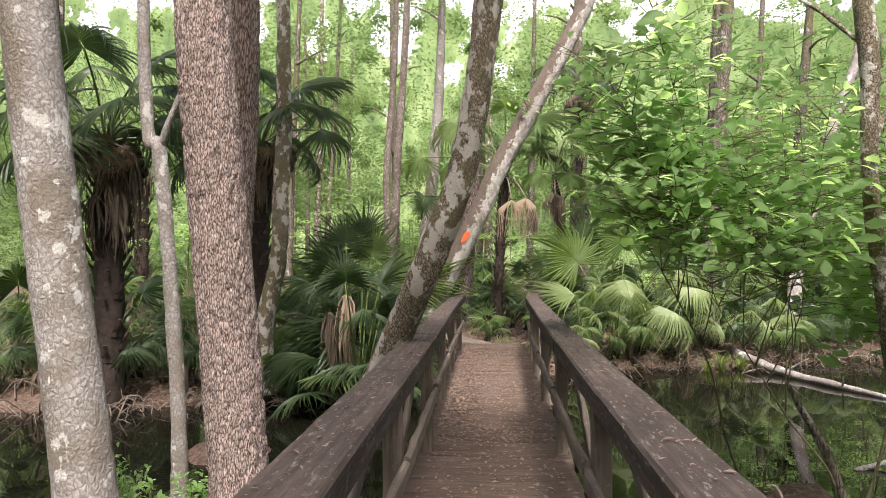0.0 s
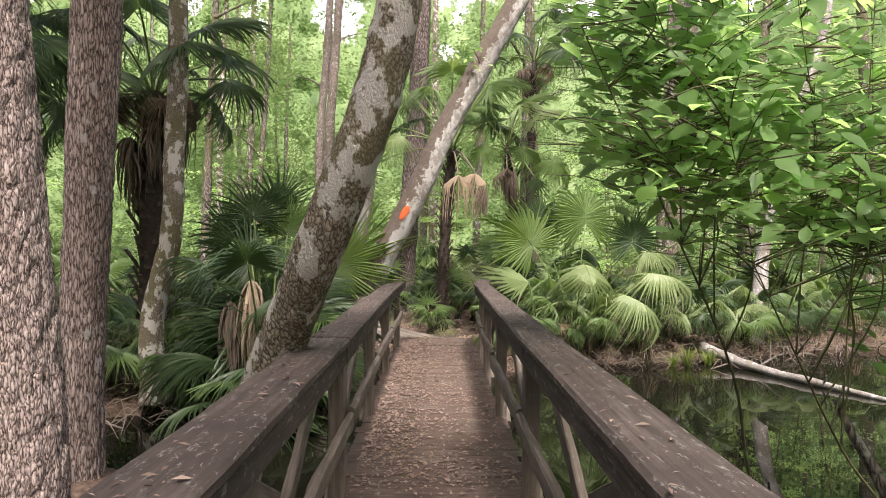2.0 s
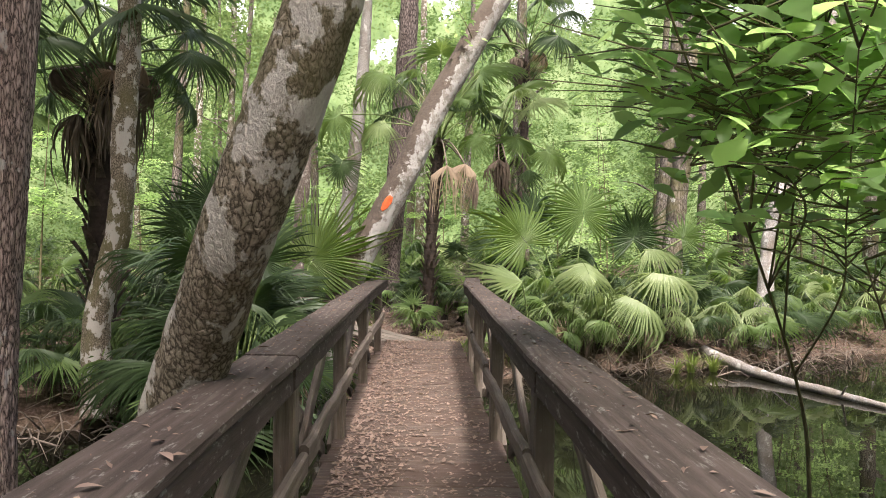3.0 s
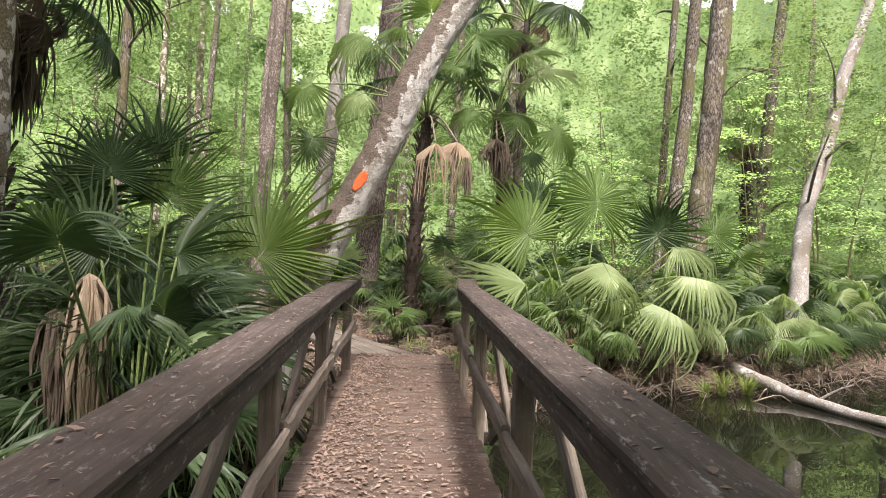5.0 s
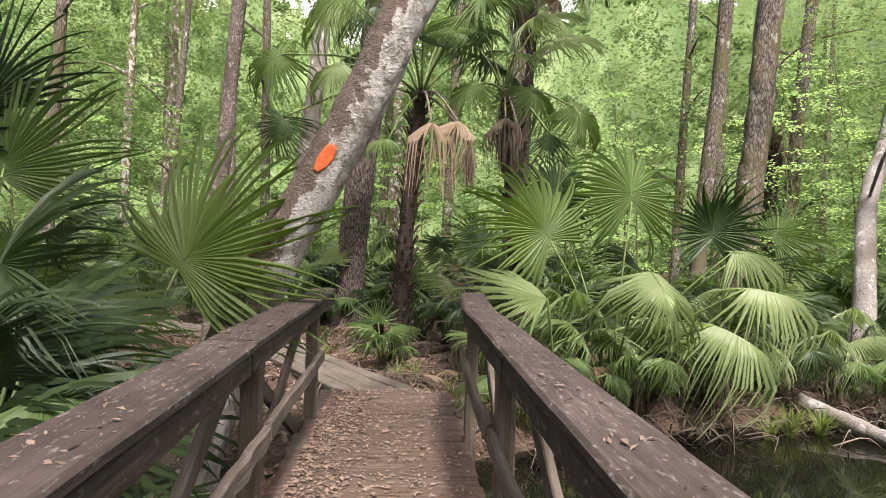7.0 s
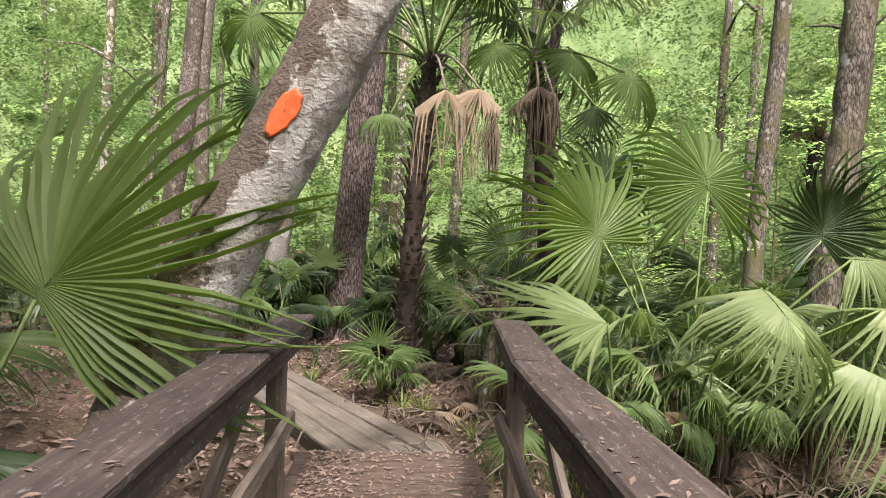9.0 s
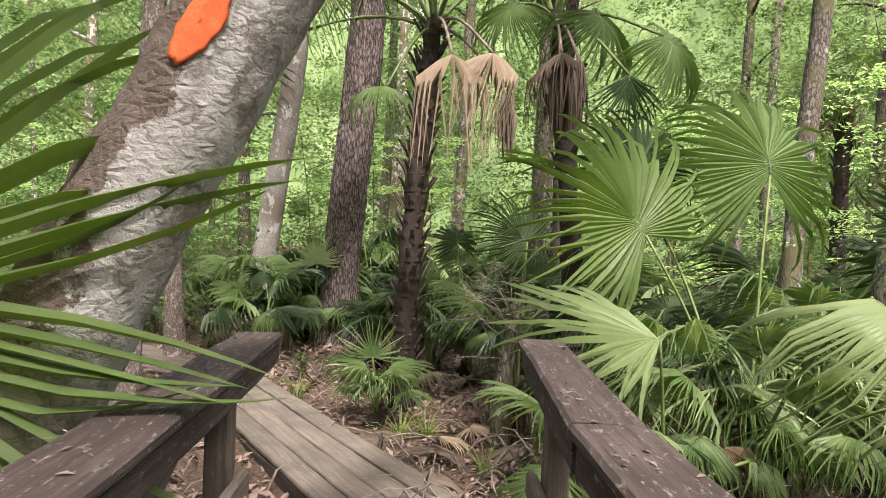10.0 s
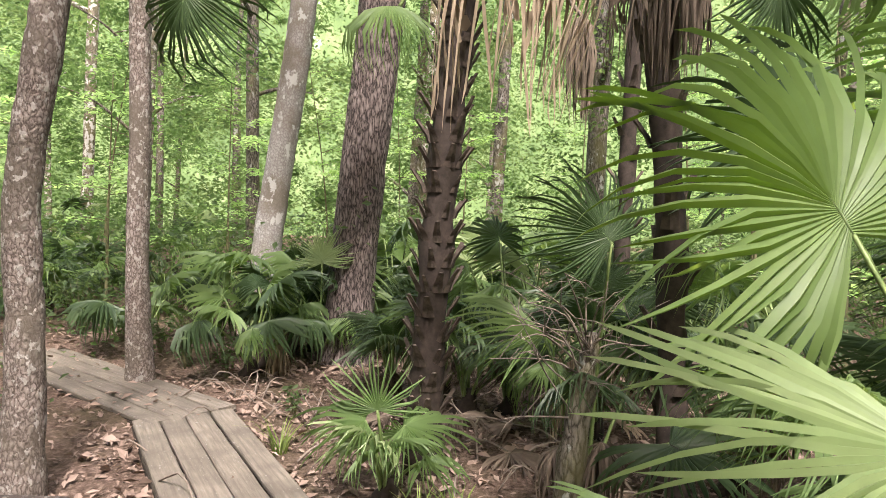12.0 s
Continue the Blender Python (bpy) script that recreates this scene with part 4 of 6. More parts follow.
def cabbage_palm(x, y, height, r, seed, label, fronds=18, size=0.75, reach=1.3, dead=4, lean=(0, 0), mats=(M_FANDARK, M_FAN, M_FAN), extra=(), hang=3, boots=70, drop=1.25, boot=1.0):
    rnd = random.Random(seed)
    z = land1(x, y) - 0.1
    p = thing("cabbage_palm", x, y, z, label, "palm tree", "cabbage palms")
    top = Vector((x + lean[0], y + lean[1], z + height))
    path = smooth_path([(x, y, z), (x + lean[0] * 0.3, y + lean[1] * 0.3, z + height * 0.5), top], 24)
    v, f = tube(path, [r * 1.05, r * 0.85, r * 0.9, r * 0.6], 18, lambda q: (vnoise(q * 14) - 0.5) * 0.06)
    part("trunk", from_np("trunk", v, f, M_BOOT), p)
    # old leaf bases, split and standing out round the trunk
    for k in range(boots):
        c = Vector(path[int((0.12 + 0.88 * k / boots) * 23)])
        m = Matrix.Translation(c) @ pose(0, 0, 0, 0, 0, k * 137.5 + rnd.uniform(-12, 12)) @ Matrix.Translation((r * 0.72, 0, 0)) @ Matrix.Scale(rnd.uniform(0.8, 1.3) * (0.75 + r) * boot, 4)
        part("leaf_base", BOOTS[k % 4], p, "", m)
    for k in range(fronds):
        a = k * 2.399 + rnd.uniform(-0.3, 0.3)
        e = 1.0 - k / fronds * drop + rnd.uniform(-0.1, 0.1)
        out = Vector((math.cos(a), math.sin(a), 0))
        rr = reach * rnd.uniform(0.8, 1.1) * (1 - 0.45 * max(0, e))
        hub = top + out * rr + Vector((0, 0, reach * (0.85 * e) + 0.05))
        axis = out * 1.0 + Vector((0, 0, e * 1.0 - 0.45))
        nrm = Vector((0, 0, 1)) - out * (e * 0.8) + Vector((0, -0.7, 0))
        frond(p, top - Vector((0, 0, 0.1)), hub, axis, nrm, size * rnd.uniform(0.85, 1.15), rnd.choice(("droop", "stiff", "round")), rnd.randrange(4), rnd.choice(mats), 0.016)
    for k in range(dead):
        a = rnd.uniform(0, 6.28)
        out = Vector((math.cos(a), math.sin(a), 0))
        hub = top + out * reach * rnd.uniform(0.35, 0.6) + Vector((0, 0, -rnd.uniform(0.05, 0.35)))
        frond(p, top - Vector((0, 0, 0.15)), hub, out * 0.6 + Vector((0, 0, -0.8)), out + Vector((0, 0, 0.5)), size * rnd.uniform(0.8, 1.0), "dead", rnd.randrange(4), rnd.choice((M_DEAD, M_DEADGREY)), stem=M_TWIG, label="dry dead frond")
    for k in range(hang):
        a = rnd.uniform(0, 6.28)
        hub = top + Vector((math.cos(a) * 0.3, math.sin(a) * 0.3, -0.15 - 0.1 * k))
        frond(p, top - Vector((0, 0, 0.15)), hub, (0, 0, -1), (1, 0, 0), size * rnd.uniform(0.9, 1.2), "hang", k, M_DEADGREY, stem=M_TWIG, label="grey-brown hanging dead frond")
    for hub, axis, nrm, size_, kind, mat_ in extra:
        dead_ = mat_ in (M_DEAD, M_DEADGREY)
        frond(p, top - Vector((0, 0, 0.1)), hub, axis, nrm, size_, kind, rnd.randrange(4), mat_, 0.016, stem=M_TWIG if dead_ else None, label="dry tan drooping dead frond" if dead_ else "")
    return p


cabbage_palm(0.12, 15.25, 3.9, 0.125, 1, "cabbage palm with dark booted trunk and long-stalked fans", 9, 0.9, 1.6, 0, (0.2, 0), mats=(M_FANDARK, M_FAN, M_FAN), hang=0, boots=150, drop=0.5, boot=0.68,
             extra=[((-0.89, 15.9, 4.96), (-0.8, -0.15, -0.45), (-0.1, -0.9, 0.5), 1.2, "droop", M_FANLIGHT),
                    ((-1.69, 15.69, 4.08), (-0.8, -0.2, -0.5), (-0.2, -0.9, 0.3), 1.05, "droop", M_FAN),
                    ((-1.58, 15.3, 3.1), (-0.35, -0.2, -1.0), (-0.1, -1.0, 0.15), 0.92, "droop", M_FANDARK),
                    ((-0.73, 15.0, 3.8), (-0.85, -0.35, -0.45), (0, -0.7, 0.7), 0.95, "droop", M_FANLIGHT),
                    ((0.89, 15.5, 4.75), (0.55, -0.2, -0.8), (0.1, -0.9, 0.4), 1.15, "droop", M_FAN),
                    ((0.66, 14.7, 4.05), (0.1, -0.75, -0.5), (0, 0.6, -0.8), 0.62, "stiff", M_FANDARK),
                    ((0.42, 13.9, 2.86), (-0.2, -0.9, -0.1), (0, -0.2, 1.0), 1.0, "dead", M_DEAD),
                    ((0.74, 13.95, 2.9), (0.8, -0.5, -0.2), (0.2, -0.1, 1.0), 0.95, "dead", M_DEAD),
                    ((-0.1, 14.6, 2.75), (-0.9, -0.4, -0.1), (0, -0.4, 1.0), 0.55, "droop", M_FAN),
                    ((0.95, 14.5, 2.7), (0.5, -0.6, -0.6), (0, -0.5, 1.0), 0.6, "fold", M_DEADGREY)])
cabbage_palm(1.75, 14.9, 4.0, 0.11, 2, "smaller cabbage palm with a grey skirt of dead fronds", 6, 0.7, 0.9, 0, (-0.32, 0), mats=(M_FAN, M_FANLIGHT, M_FAN), hang=0, boots=16, drop=0.5,
             extra=[((1.73, 14.6, 3.50), (0.45, -0.5, -0.7), (0.2, -0.8, 0.6), 0.88, "droop", M_FAN),
                    ((2.24, 14.3, 3.22), (0.75, -0.2, -0.6), (0.1, -0.8, 0.5), 0.9, "droop", M_FAN),
                    ((1.92, 14.2, 2.85), (0.1, -0.1, -1.0), (0.1, -1.0, 0.1), 0.55, "narrow", M_FANDARK),
                    ((1.02, 14.5, 3.5), (-0.8, -0.3, -0.6), (-0.1, -0.7, 0.6), 0.72, "droop", M_FAN),
                    ((1.38, 14.35, 3.05), (0.3, -0.9, -0.1), (0, -0.2, 1.0), 0.68, "dead", M_DEADGREY),
                    ((1.30, 14.6, 2.98), (-0.5, -0.6, -0.2), (0, -0.2, 1.0), 0.62, "dead", M_DEADGREY),
                    ((1.40, 14.45, 2.98), (0, 0, -1), (0, 1, 0), 0.68, "fold", M_DEADGREY),
                    ((1.52, 14.3, 2.98), (0, 0, -1), (0, 1, 0), 0.62, "fold", M_DEADGREY)])
cabbage_palm(2.4, 18.6, 6.7, 0.11, 8, "tall slim cabbage palm behind the others", 12, 0.85, 1.3, 2, (0.15, 0), mats=(M_FANDARK, M_FAN), hang=3, boots=30)
# all fans of these two in the shaded green, as if under trees
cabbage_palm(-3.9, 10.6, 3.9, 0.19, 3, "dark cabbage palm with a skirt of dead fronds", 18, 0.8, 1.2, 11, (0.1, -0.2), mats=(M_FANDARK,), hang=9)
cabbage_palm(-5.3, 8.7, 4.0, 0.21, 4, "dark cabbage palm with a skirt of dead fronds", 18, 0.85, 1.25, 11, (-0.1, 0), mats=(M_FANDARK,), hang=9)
cabbage_palm(-9.5, 17.0, 4.6, 0.2, 5, "distant cabbage palm among the trees", 14, 0.8, 1.2, 3)
cabbage_palm(10.6, 24.0, 5.2, 0.2, 6, "distant cabbage palm among the trees", 14, 0.8, 1.2, 3)

# ---- palmettos ----
right = palmetto(2.45, 13.1, "large green palmetto clump on the bank", 7, 0.62, 41, 0.7, 0.9, (M_FAN, M_FANLIGHT), ("droop", "stiff"), 3)
RB = (2.45, 13.1, land1(2.45, 13.1) + 0.1)
for base, hub, axis, nrm, size, kind, i, mat_ in (
        (RB, (1.74, 13.2, 1.50), (-0.48, -0.12, 0.62), (-0.02, -0.85, 0.5), 1.12, "round", 0, M_FANFRESH),
        (RB, (1.95, 14.0, 1.95), (0.1, 0.1, 1.0), (0.0, -1.0, 0.2), 0.85, "round", 2, M_FANDARK),
        (RB, (2.35, 11.85, 1.22), (0.06, -0.8, -0.35), (0.0, -0.35, 1.0), 0.88, "arch", 1, M_FANLIGHT),
        (RB, (3.40, 12.85, 1.56), (0.15, 0.05, 1.0), (0.0, 1.0, -0.15), 0.80, "round", 2, M_FANDARK),
        (RB, (2.74, 13.45, 1.97), (-0.05, 0.2, 1.0), (-0.05, -1.0, 0.2), 1.08, "round", 3, M_FAN),
        (RB, (2.98, 11.9, 0.75), (0.8, -0.45, -0.25), (0.0, -0.4, 1.0), 0.95, "arch", 2, M_FANLIGHT),
        (RB, (3.55, 12.7, 1.42), (0.9, -0.3, 0.05), (-0.1, -0.55, 0.85), 0.9, "droop", 1, M_FANLIGHT),
        (RB, (4.4, 13.4, 1.62), (0.5, -0.2, 0.5), (0.0, -0.7, 0.7), 0.7, "stiff", 2, M_FAN),
        (RB, (3.50, 12.3, 1.07), (0.95, -0.3, 0.02), (0.0, -0.5, 0.9), 0.95, "arch", 3, M_FANLIGHT)):
    frond(right, base, hub, axis, nrm, size, kind, i, mat_)
near_right = palmetto(1.75, 12.75, "yellowish palmetto leaning over the bridge rail", 3, 0.5, 42, 0.5, 0.6, (M_FAN, M_FANLIGHT), ("droop",), 3, arc=(200, 380))
frond(near_right, (1.75, 12.75, land1(1.75, 12.75) + 0.1), (1.56, 12.45, 0.90), (-1.0, -0.12, 0.24), (0.12, -0.6, 0.9), 0.92, "narrow", 0, M_FANLIGHT)
palmetto(3.9, 13.6, "green palmetto on the far bank", 9, 0.7, 43, 0.8, 1.0)
dk = palmetto(1.2, 14.9, "green palmetto under the palms", 4, 0.6, 44, 0.7, 1.0, (M_FANDARK, M_FAN))
frond(dk, (1.2, 14.9, land1(1.2, 14.9) + 0.1), (1.15, 14.4, 1.42), (-0.55, 0.0, 0.6), (0.1, -0.9, 0.3), 0.62, "stiff", 1, M_FANDARK)
palmetto(2.3, 15.2, "green palmetto under the palms", 9, 0.7, 45, 0.8, 1.3, (M_FANDARK, M_FAN))

# mostly the shaded green, so the clump looks overshadowed
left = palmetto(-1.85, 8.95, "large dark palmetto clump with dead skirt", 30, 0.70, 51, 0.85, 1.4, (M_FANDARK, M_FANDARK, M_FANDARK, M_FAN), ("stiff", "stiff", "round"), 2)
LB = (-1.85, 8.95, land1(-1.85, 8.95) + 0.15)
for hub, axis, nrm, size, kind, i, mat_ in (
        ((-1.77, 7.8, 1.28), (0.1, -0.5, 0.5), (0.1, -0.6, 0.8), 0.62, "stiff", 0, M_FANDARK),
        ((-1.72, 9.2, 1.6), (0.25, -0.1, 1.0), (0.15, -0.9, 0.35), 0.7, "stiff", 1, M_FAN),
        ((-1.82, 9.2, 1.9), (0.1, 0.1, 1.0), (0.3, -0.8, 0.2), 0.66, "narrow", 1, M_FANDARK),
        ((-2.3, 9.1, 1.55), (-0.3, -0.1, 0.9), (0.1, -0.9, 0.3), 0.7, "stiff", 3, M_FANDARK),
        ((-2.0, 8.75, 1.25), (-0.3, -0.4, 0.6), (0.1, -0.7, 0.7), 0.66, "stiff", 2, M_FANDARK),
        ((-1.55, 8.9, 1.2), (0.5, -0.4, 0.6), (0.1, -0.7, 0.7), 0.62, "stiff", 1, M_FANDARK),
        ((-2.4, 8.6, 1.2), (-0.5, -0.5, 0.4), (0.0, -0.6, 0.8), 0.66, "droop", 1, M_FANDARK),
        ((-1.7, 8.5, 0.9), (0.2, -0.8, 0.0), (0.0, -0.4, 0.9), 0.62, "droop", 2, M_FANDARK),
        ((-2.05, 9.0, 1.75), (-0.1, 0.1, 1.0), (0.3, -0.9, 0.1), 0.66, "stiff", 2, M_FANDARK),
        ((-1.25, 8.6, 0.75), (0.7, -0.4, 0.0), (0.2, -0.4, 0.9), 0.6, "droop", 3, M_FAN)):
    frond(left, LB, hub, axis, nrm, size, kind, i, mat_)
frond(left, LB, (-1.92, 8.45, 1.08), (0, 0, -1), (1, 0, 0), 0.95, "fold", 1, M_DEAD, stem=M_TWIG, label="pale tan dead frond folded down")
frond(left, LB, (-2.15, 8.5, 0.85), (0, 0, -1), (1, 0, 0), 0.8, "fold", 2, M_DEADGREY, stem=M_TWIG, label="grey-brown hanging dead frond")
mid_left = palmetto(-1.75, 10.2, "green palmetto reaching over the rail", 7, 0.62, 52, 0.7, 0.9, (M_FAN, M_FANDARK), ("stiff", "droop"), 2, arc=(60, 300))
MB = (-1.75, 10.2, land1(-1.75, 10.2) + 0.15)
frond(mid_left, MB, (-1.36, 10.5, 1.16), (0.60, -0.2, 0.76), (0.2, -0.8, 0.55), 1.2, "stiff", 1, M_FANFRESH)
frond(mid_left, MB, (-1.2, 9.9, 0.75), (0.7, -0.6, 0.0), (0.1, -0.3, 1.0), 0.6, "droop", 2, M_FANDARK)
palmetto(-3.0, 9.75, "low grey-green palmetto at the water's edge", 6, 0.55, 53, 0.6, 0.45, (M_FAN, M_FANDARK), ("droop",), 1, arc=(180, 360))
palmetto(-4.6, 9.6, "palmetto with dry skirt at the water's edge", 7, 0.6, 54, 0.7, 0.6, (M_FAN, M_FANDARK), ("droop",), 4)
palmetto(-2.9, 11.5, "green palmetto behind the bank", 9, 0.65, 55, 0.8, 1.2, (M_FAN, M_FANDARK))
small = palmetto(-0.1, 14.75, "young palmetto beside the boardwalk", 6, 0.42, 56, 0.3, 0.35, (M_FAN, M_FAN, M_FANLIGHT), ("small",), 1)
SB = (-0.1, 14.75, land1(-0.1, 14.75) + 0.1)
frond(small, SB, (-0.15, 14.62, 0.36), (-0.05, -0.1, 1.0), (0, -0.9, 0.35), 0.46, "small", 0, M_FAN)
frond(small, SB, (-0.22, 14.6, 0.30), (-0.8, -0.3, 0.1), (-0.1, -0.5, 0.9), 0.5, "small", 1, M_FAN)
frond(small, SB, (0.02, 14.6, 0.28), (0.8, -0.3, 0.0), (0.1, -0.5, 0.9), 0.48, "small", 2, M_FAN)
fan_plant = palmetto(-1.15, 18.3, "small grey-green palmetto below the pine", 3, 0.4, 57, 0.4, 0.5, (M_FAN,), ("small",), 1)
frond(fan_plant, (-1.15, 18.3, land1(-1.15, 18.3)), (-1.1, 18.0, 1.02), (-0.05, -0.1, 1.0), (0, -1, 0.3), 0.52, "stiff", 1, M_FANLIGHT)
rndp = random.Random(77)
for k in range(80):
    x, y = rndp.uniform(-13, 13), rndp.uniform(14.0, 27)
    if (abs(x - (0.14 - (y - 12.6) * 0.58)) < 1.0 and y < 16.4) or (y < 16.3 and -0.7 < x < 1.0):
        continue
    if x < -1.6 and abs(y - (16.1 + (-1.8 - x) * 0.79)) < 1.2:
        continue
    if y < bank_y(x) + 0.9 or (y < 16 and 0.2 < x < 3):
        continue
    if -4.5 < x < -1.2 and y < 17.2:
        continue
    palmetto(x, y, "green palmetto on the forest floor", rndp.randrange(5, 9), rndp.uniform(0.5, 0.75), 300 + k, 0.75, rndp.uniform(0.7, 1.3), dead=1, group="palmettos of the wood", kinds=("far", "far", "fardroop"))
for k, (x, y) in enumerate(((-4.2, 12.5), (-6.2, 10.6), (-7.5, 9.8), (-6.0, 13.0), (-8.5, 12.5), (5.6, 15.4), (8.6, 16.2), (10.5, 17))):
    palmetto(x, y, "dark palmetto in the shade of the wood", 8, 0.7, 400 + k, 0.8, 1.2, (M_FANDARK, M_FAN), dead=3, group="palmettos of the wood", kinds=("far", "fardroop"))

# ---- broad-leaved shrub over the water ----
def water_shrub():
    rng = np.random.default_rng(8)
    rnd = random.Random(8)
    s = thing("shrub", 2.6, 5.7, land1(2.6, 5.7), "leafy green shrub with large oval leaves leaning from the water", "shrub")
    base = np.array([2.6, 5.7, -0.8])
    fork = np.array([2.35, 5.4, 0.55])
    tips, stems = [], []
    v, f = tube(smooth_path([base + np.array([0.3, -0.3, 0]), (2.62, 5.35, 0.0), (2.45, 5.4, 0.35), fork], 16), [0.045, 0.036, 0.028, 0.018], 9, lambda q: (vnoise(q * 14) - 0.5) * 0.015)
    part("trunk", from_np("trunk", v, f, M_GREYB), s)
    for e in ((2.1, 5.2, -0.2), (3.2, 5.0, 0.5)):
        v, f = tube(smooth_path([(e[0] + 0.25, e[1], -0.8), (e[0] + 0.1, e[1], e[2] * 0.3 - 0.2), e], 9), [0.02, 0.014, 0.006], 6)
        part("bare_stem", from_np("bare_stem", v, f, M_TWIG), s)
    ends = [(1.05, 4.6, 2.4), (1.5, 4.9, 3.0), (1.9, 4.4, 2.6), (1.15, 4.15, 1.9), (1.7, 4.2, 1.75), (2.2, 4.9, 3.3), (2.6, 4.5, 2.3), (1.35, 5.0, 1.75), (2.0, 5.2, 2.1), (2.7, 5.5, 3.1), (1.45, 4.55, 1.35), (2.4, 5.0, 1.5), (3.0, 5.2, 1.9), (1.2, 4.7, 3.2), (3.2, 5.6, 2.6), (1.9, 5.3, 1.2), (1.3, 4.3, 2.9), (1.75, 4.6, 2.2), (1.25, 4.75, 2.15), (1.5, 4.3, 2.5), (2.1, 4.3, 2.0), (2.4, 4.7, 2.8), (0.62, 4.35, 2.35), (0.75, 4.5, 2.85), (0.78, 4.2, 1.95), (0.66, 4.05, 2.75), (0.9, 4.6, 1.65), (1.0, 4.1, 3.1), (3.6, 5.8, 2.4), (3.9, 6.2, 1.7), (3.3, 5.9, 1.3), (4.2, 6.4, 2.6), (3.5, 6.1, 3.1), (4.0, 6.0, 3.3), (2.9, 5.7, 1.1), (3.8, 6.5, 1.2), (4.4, 6.3, 2.0), (3.1, 5.9, 2.2)]
    ends += [(2.9, 5.0, 1.2), (3.4, 5.4, 0.9), (3.0, 4.6, 1.5), (3.7, 5.3, 1.4), (4.1, 5.6, 1.0), (2.7, 4.4, 1.5), (4.4, 6.0, 1.4), (3.3, 4.9, 1.8)]
    ends.sort()
    for k, e in enumerate(ends):
        e = np.array(e)
        o = fork if k in (4, 16) else np.array([2.55 + 0.5 * e[0] / 3 + rnd.uniform(-0.55, 0.5), 5.5 + rnd.uniform(-0.4, 0.5), -0.85])
        if k % 12 and k > 0:
            o = main[14 + (k * 3) % 7]
        mid = o * 0.5 + e * 0.5 + np.array([0.16, 0.10, 0.10])
        path = smooth_path([o, o * 0.75 + e * 0.25 + np.array([rnd.uniform(0.0, 0.25), rnd.uniform(-0.1, 0.1), 0.1]), mid, e], 22)
        main = path if k % 12 == 0 else main
        v, f = tube(path, [0.005, 0.004, 0.003, 0.002] if k % 12 else [0.015, 0.011, 0.007, 0.003], 6)
        part("stem", from_np("stem", v, f, M_GSTEM), s)
        for j in range(9, 22):
            for q in range(2):
                a = rnd.uniform(0, 6.28)
                L = rnd.uniform(0.3, 0.75)
                q1 = path[j] + np.array([math.cos(a) * L, math.sin(a) * L, rnd.uniform(-0.02, 0.22)])
                if q1[2] < (1.4 if q1[0] < 2.5 else 0.7):
                    continue
                stems.append(tube([path[j], (path[j] + q1) / 2 + np.array([0, 0, 0.03]), q1], [0.004, 0.003, 0.0015], 4))
                for t in np.linspace(0.3, 1.0, 6):
                    tips.append(path[j] * (1 - t) + q1 * t + rng.normal(0, 0.03, 3))
    v, f = join(stems)
    tagged(part("twig", from_np("twig", v, f, M_GSTEM), s), kind="stuff")
    tips = np.array(tips)
    ok = (tips[:, 0] > 0.06 + 0.74 * (tips[:, 1] - 4.1) + 0.05) & (tips[:, 0] > 0.50 + 0.5 * (tips[:, 2] < 1.6)) & (tips[:, 2] > np.where(tips[:, 0] < 2.5, 1.45, 0.7))
    low = np.clip((tips[:, 0] - 1.3) / 0.7, 0, 1) * np.clip((2.15 - tips[:, 2]) / 0.7, 0, 1) * (tips[:, 0] < 2.7)
    ok &= rng.random(len(tips)) > 0.25 + 0.3 * low
    tips = tips[ok]
    nrm = facing(rng, len(tips), 1.1) + np.array([-0.1, -0.55, 0.0])
    nrm /= np.linalg.norm(nrm, axis=1)[:, None]
    order = np.argsort(tips[:, 0] ** 2 + (tips[:, 1] - 3.2) ** 2 + (tips[:, 2] - 1.6) ** 2)
    far = order[260:]
    v, f = leaf_cards(tips[far], nrm[far], 0.125, rng, 0.5, True)
    tagged(part("leaves", from_np("leaves", v, f, M_LEAF), s), kind="stuff")
    meshes = []
    for k in range(6):
        v, f = leaf_cards(np.zeros((1, 3)), np.array([[0, 0, 1.0]]), 0.12, rng, 0.46 + 0.03 * k, True)
        meshes.append(from_np("leaf", v, f, M_LEAF))
    for i in order[:260]:
        z = Vector(nrm[i])
        part("leaf", meshes[i % 6], s, "", Matrix.Translation(tips[i]) @ z.to_track_quat("Z", "Y").to_matrix().to_4x4() @ pose(0, 0, 0, 0, 0, rnd.uniform(0, 360)))


water_shrub()
tree([(3.1, 4.9, -0.9), (2.75, 4.7, 0.8), (2.45, 4.4, 2.0), (2.45, 4.4, 2.9), (2.3, 4.5, 4.5)], [0.06, 0.05, 0.05, 0.06, 0.05], M_LICHEN, "dark crooked stem at the water's edge", 35, 0.006, 12, 0.5, 14, 50,
     limbs=[([(2.45, 4.4, 2.2), (2.7, 4.6, 2.6), (3.1, 4.9, 2.9)], [0.022, 0.015, 0.005]), ([(2.45, 4.4, 2.9), (2.15, 4.6, 3.3), (1.8, 4.9, 3.6)], [0.02, 0.014, 0.005])])

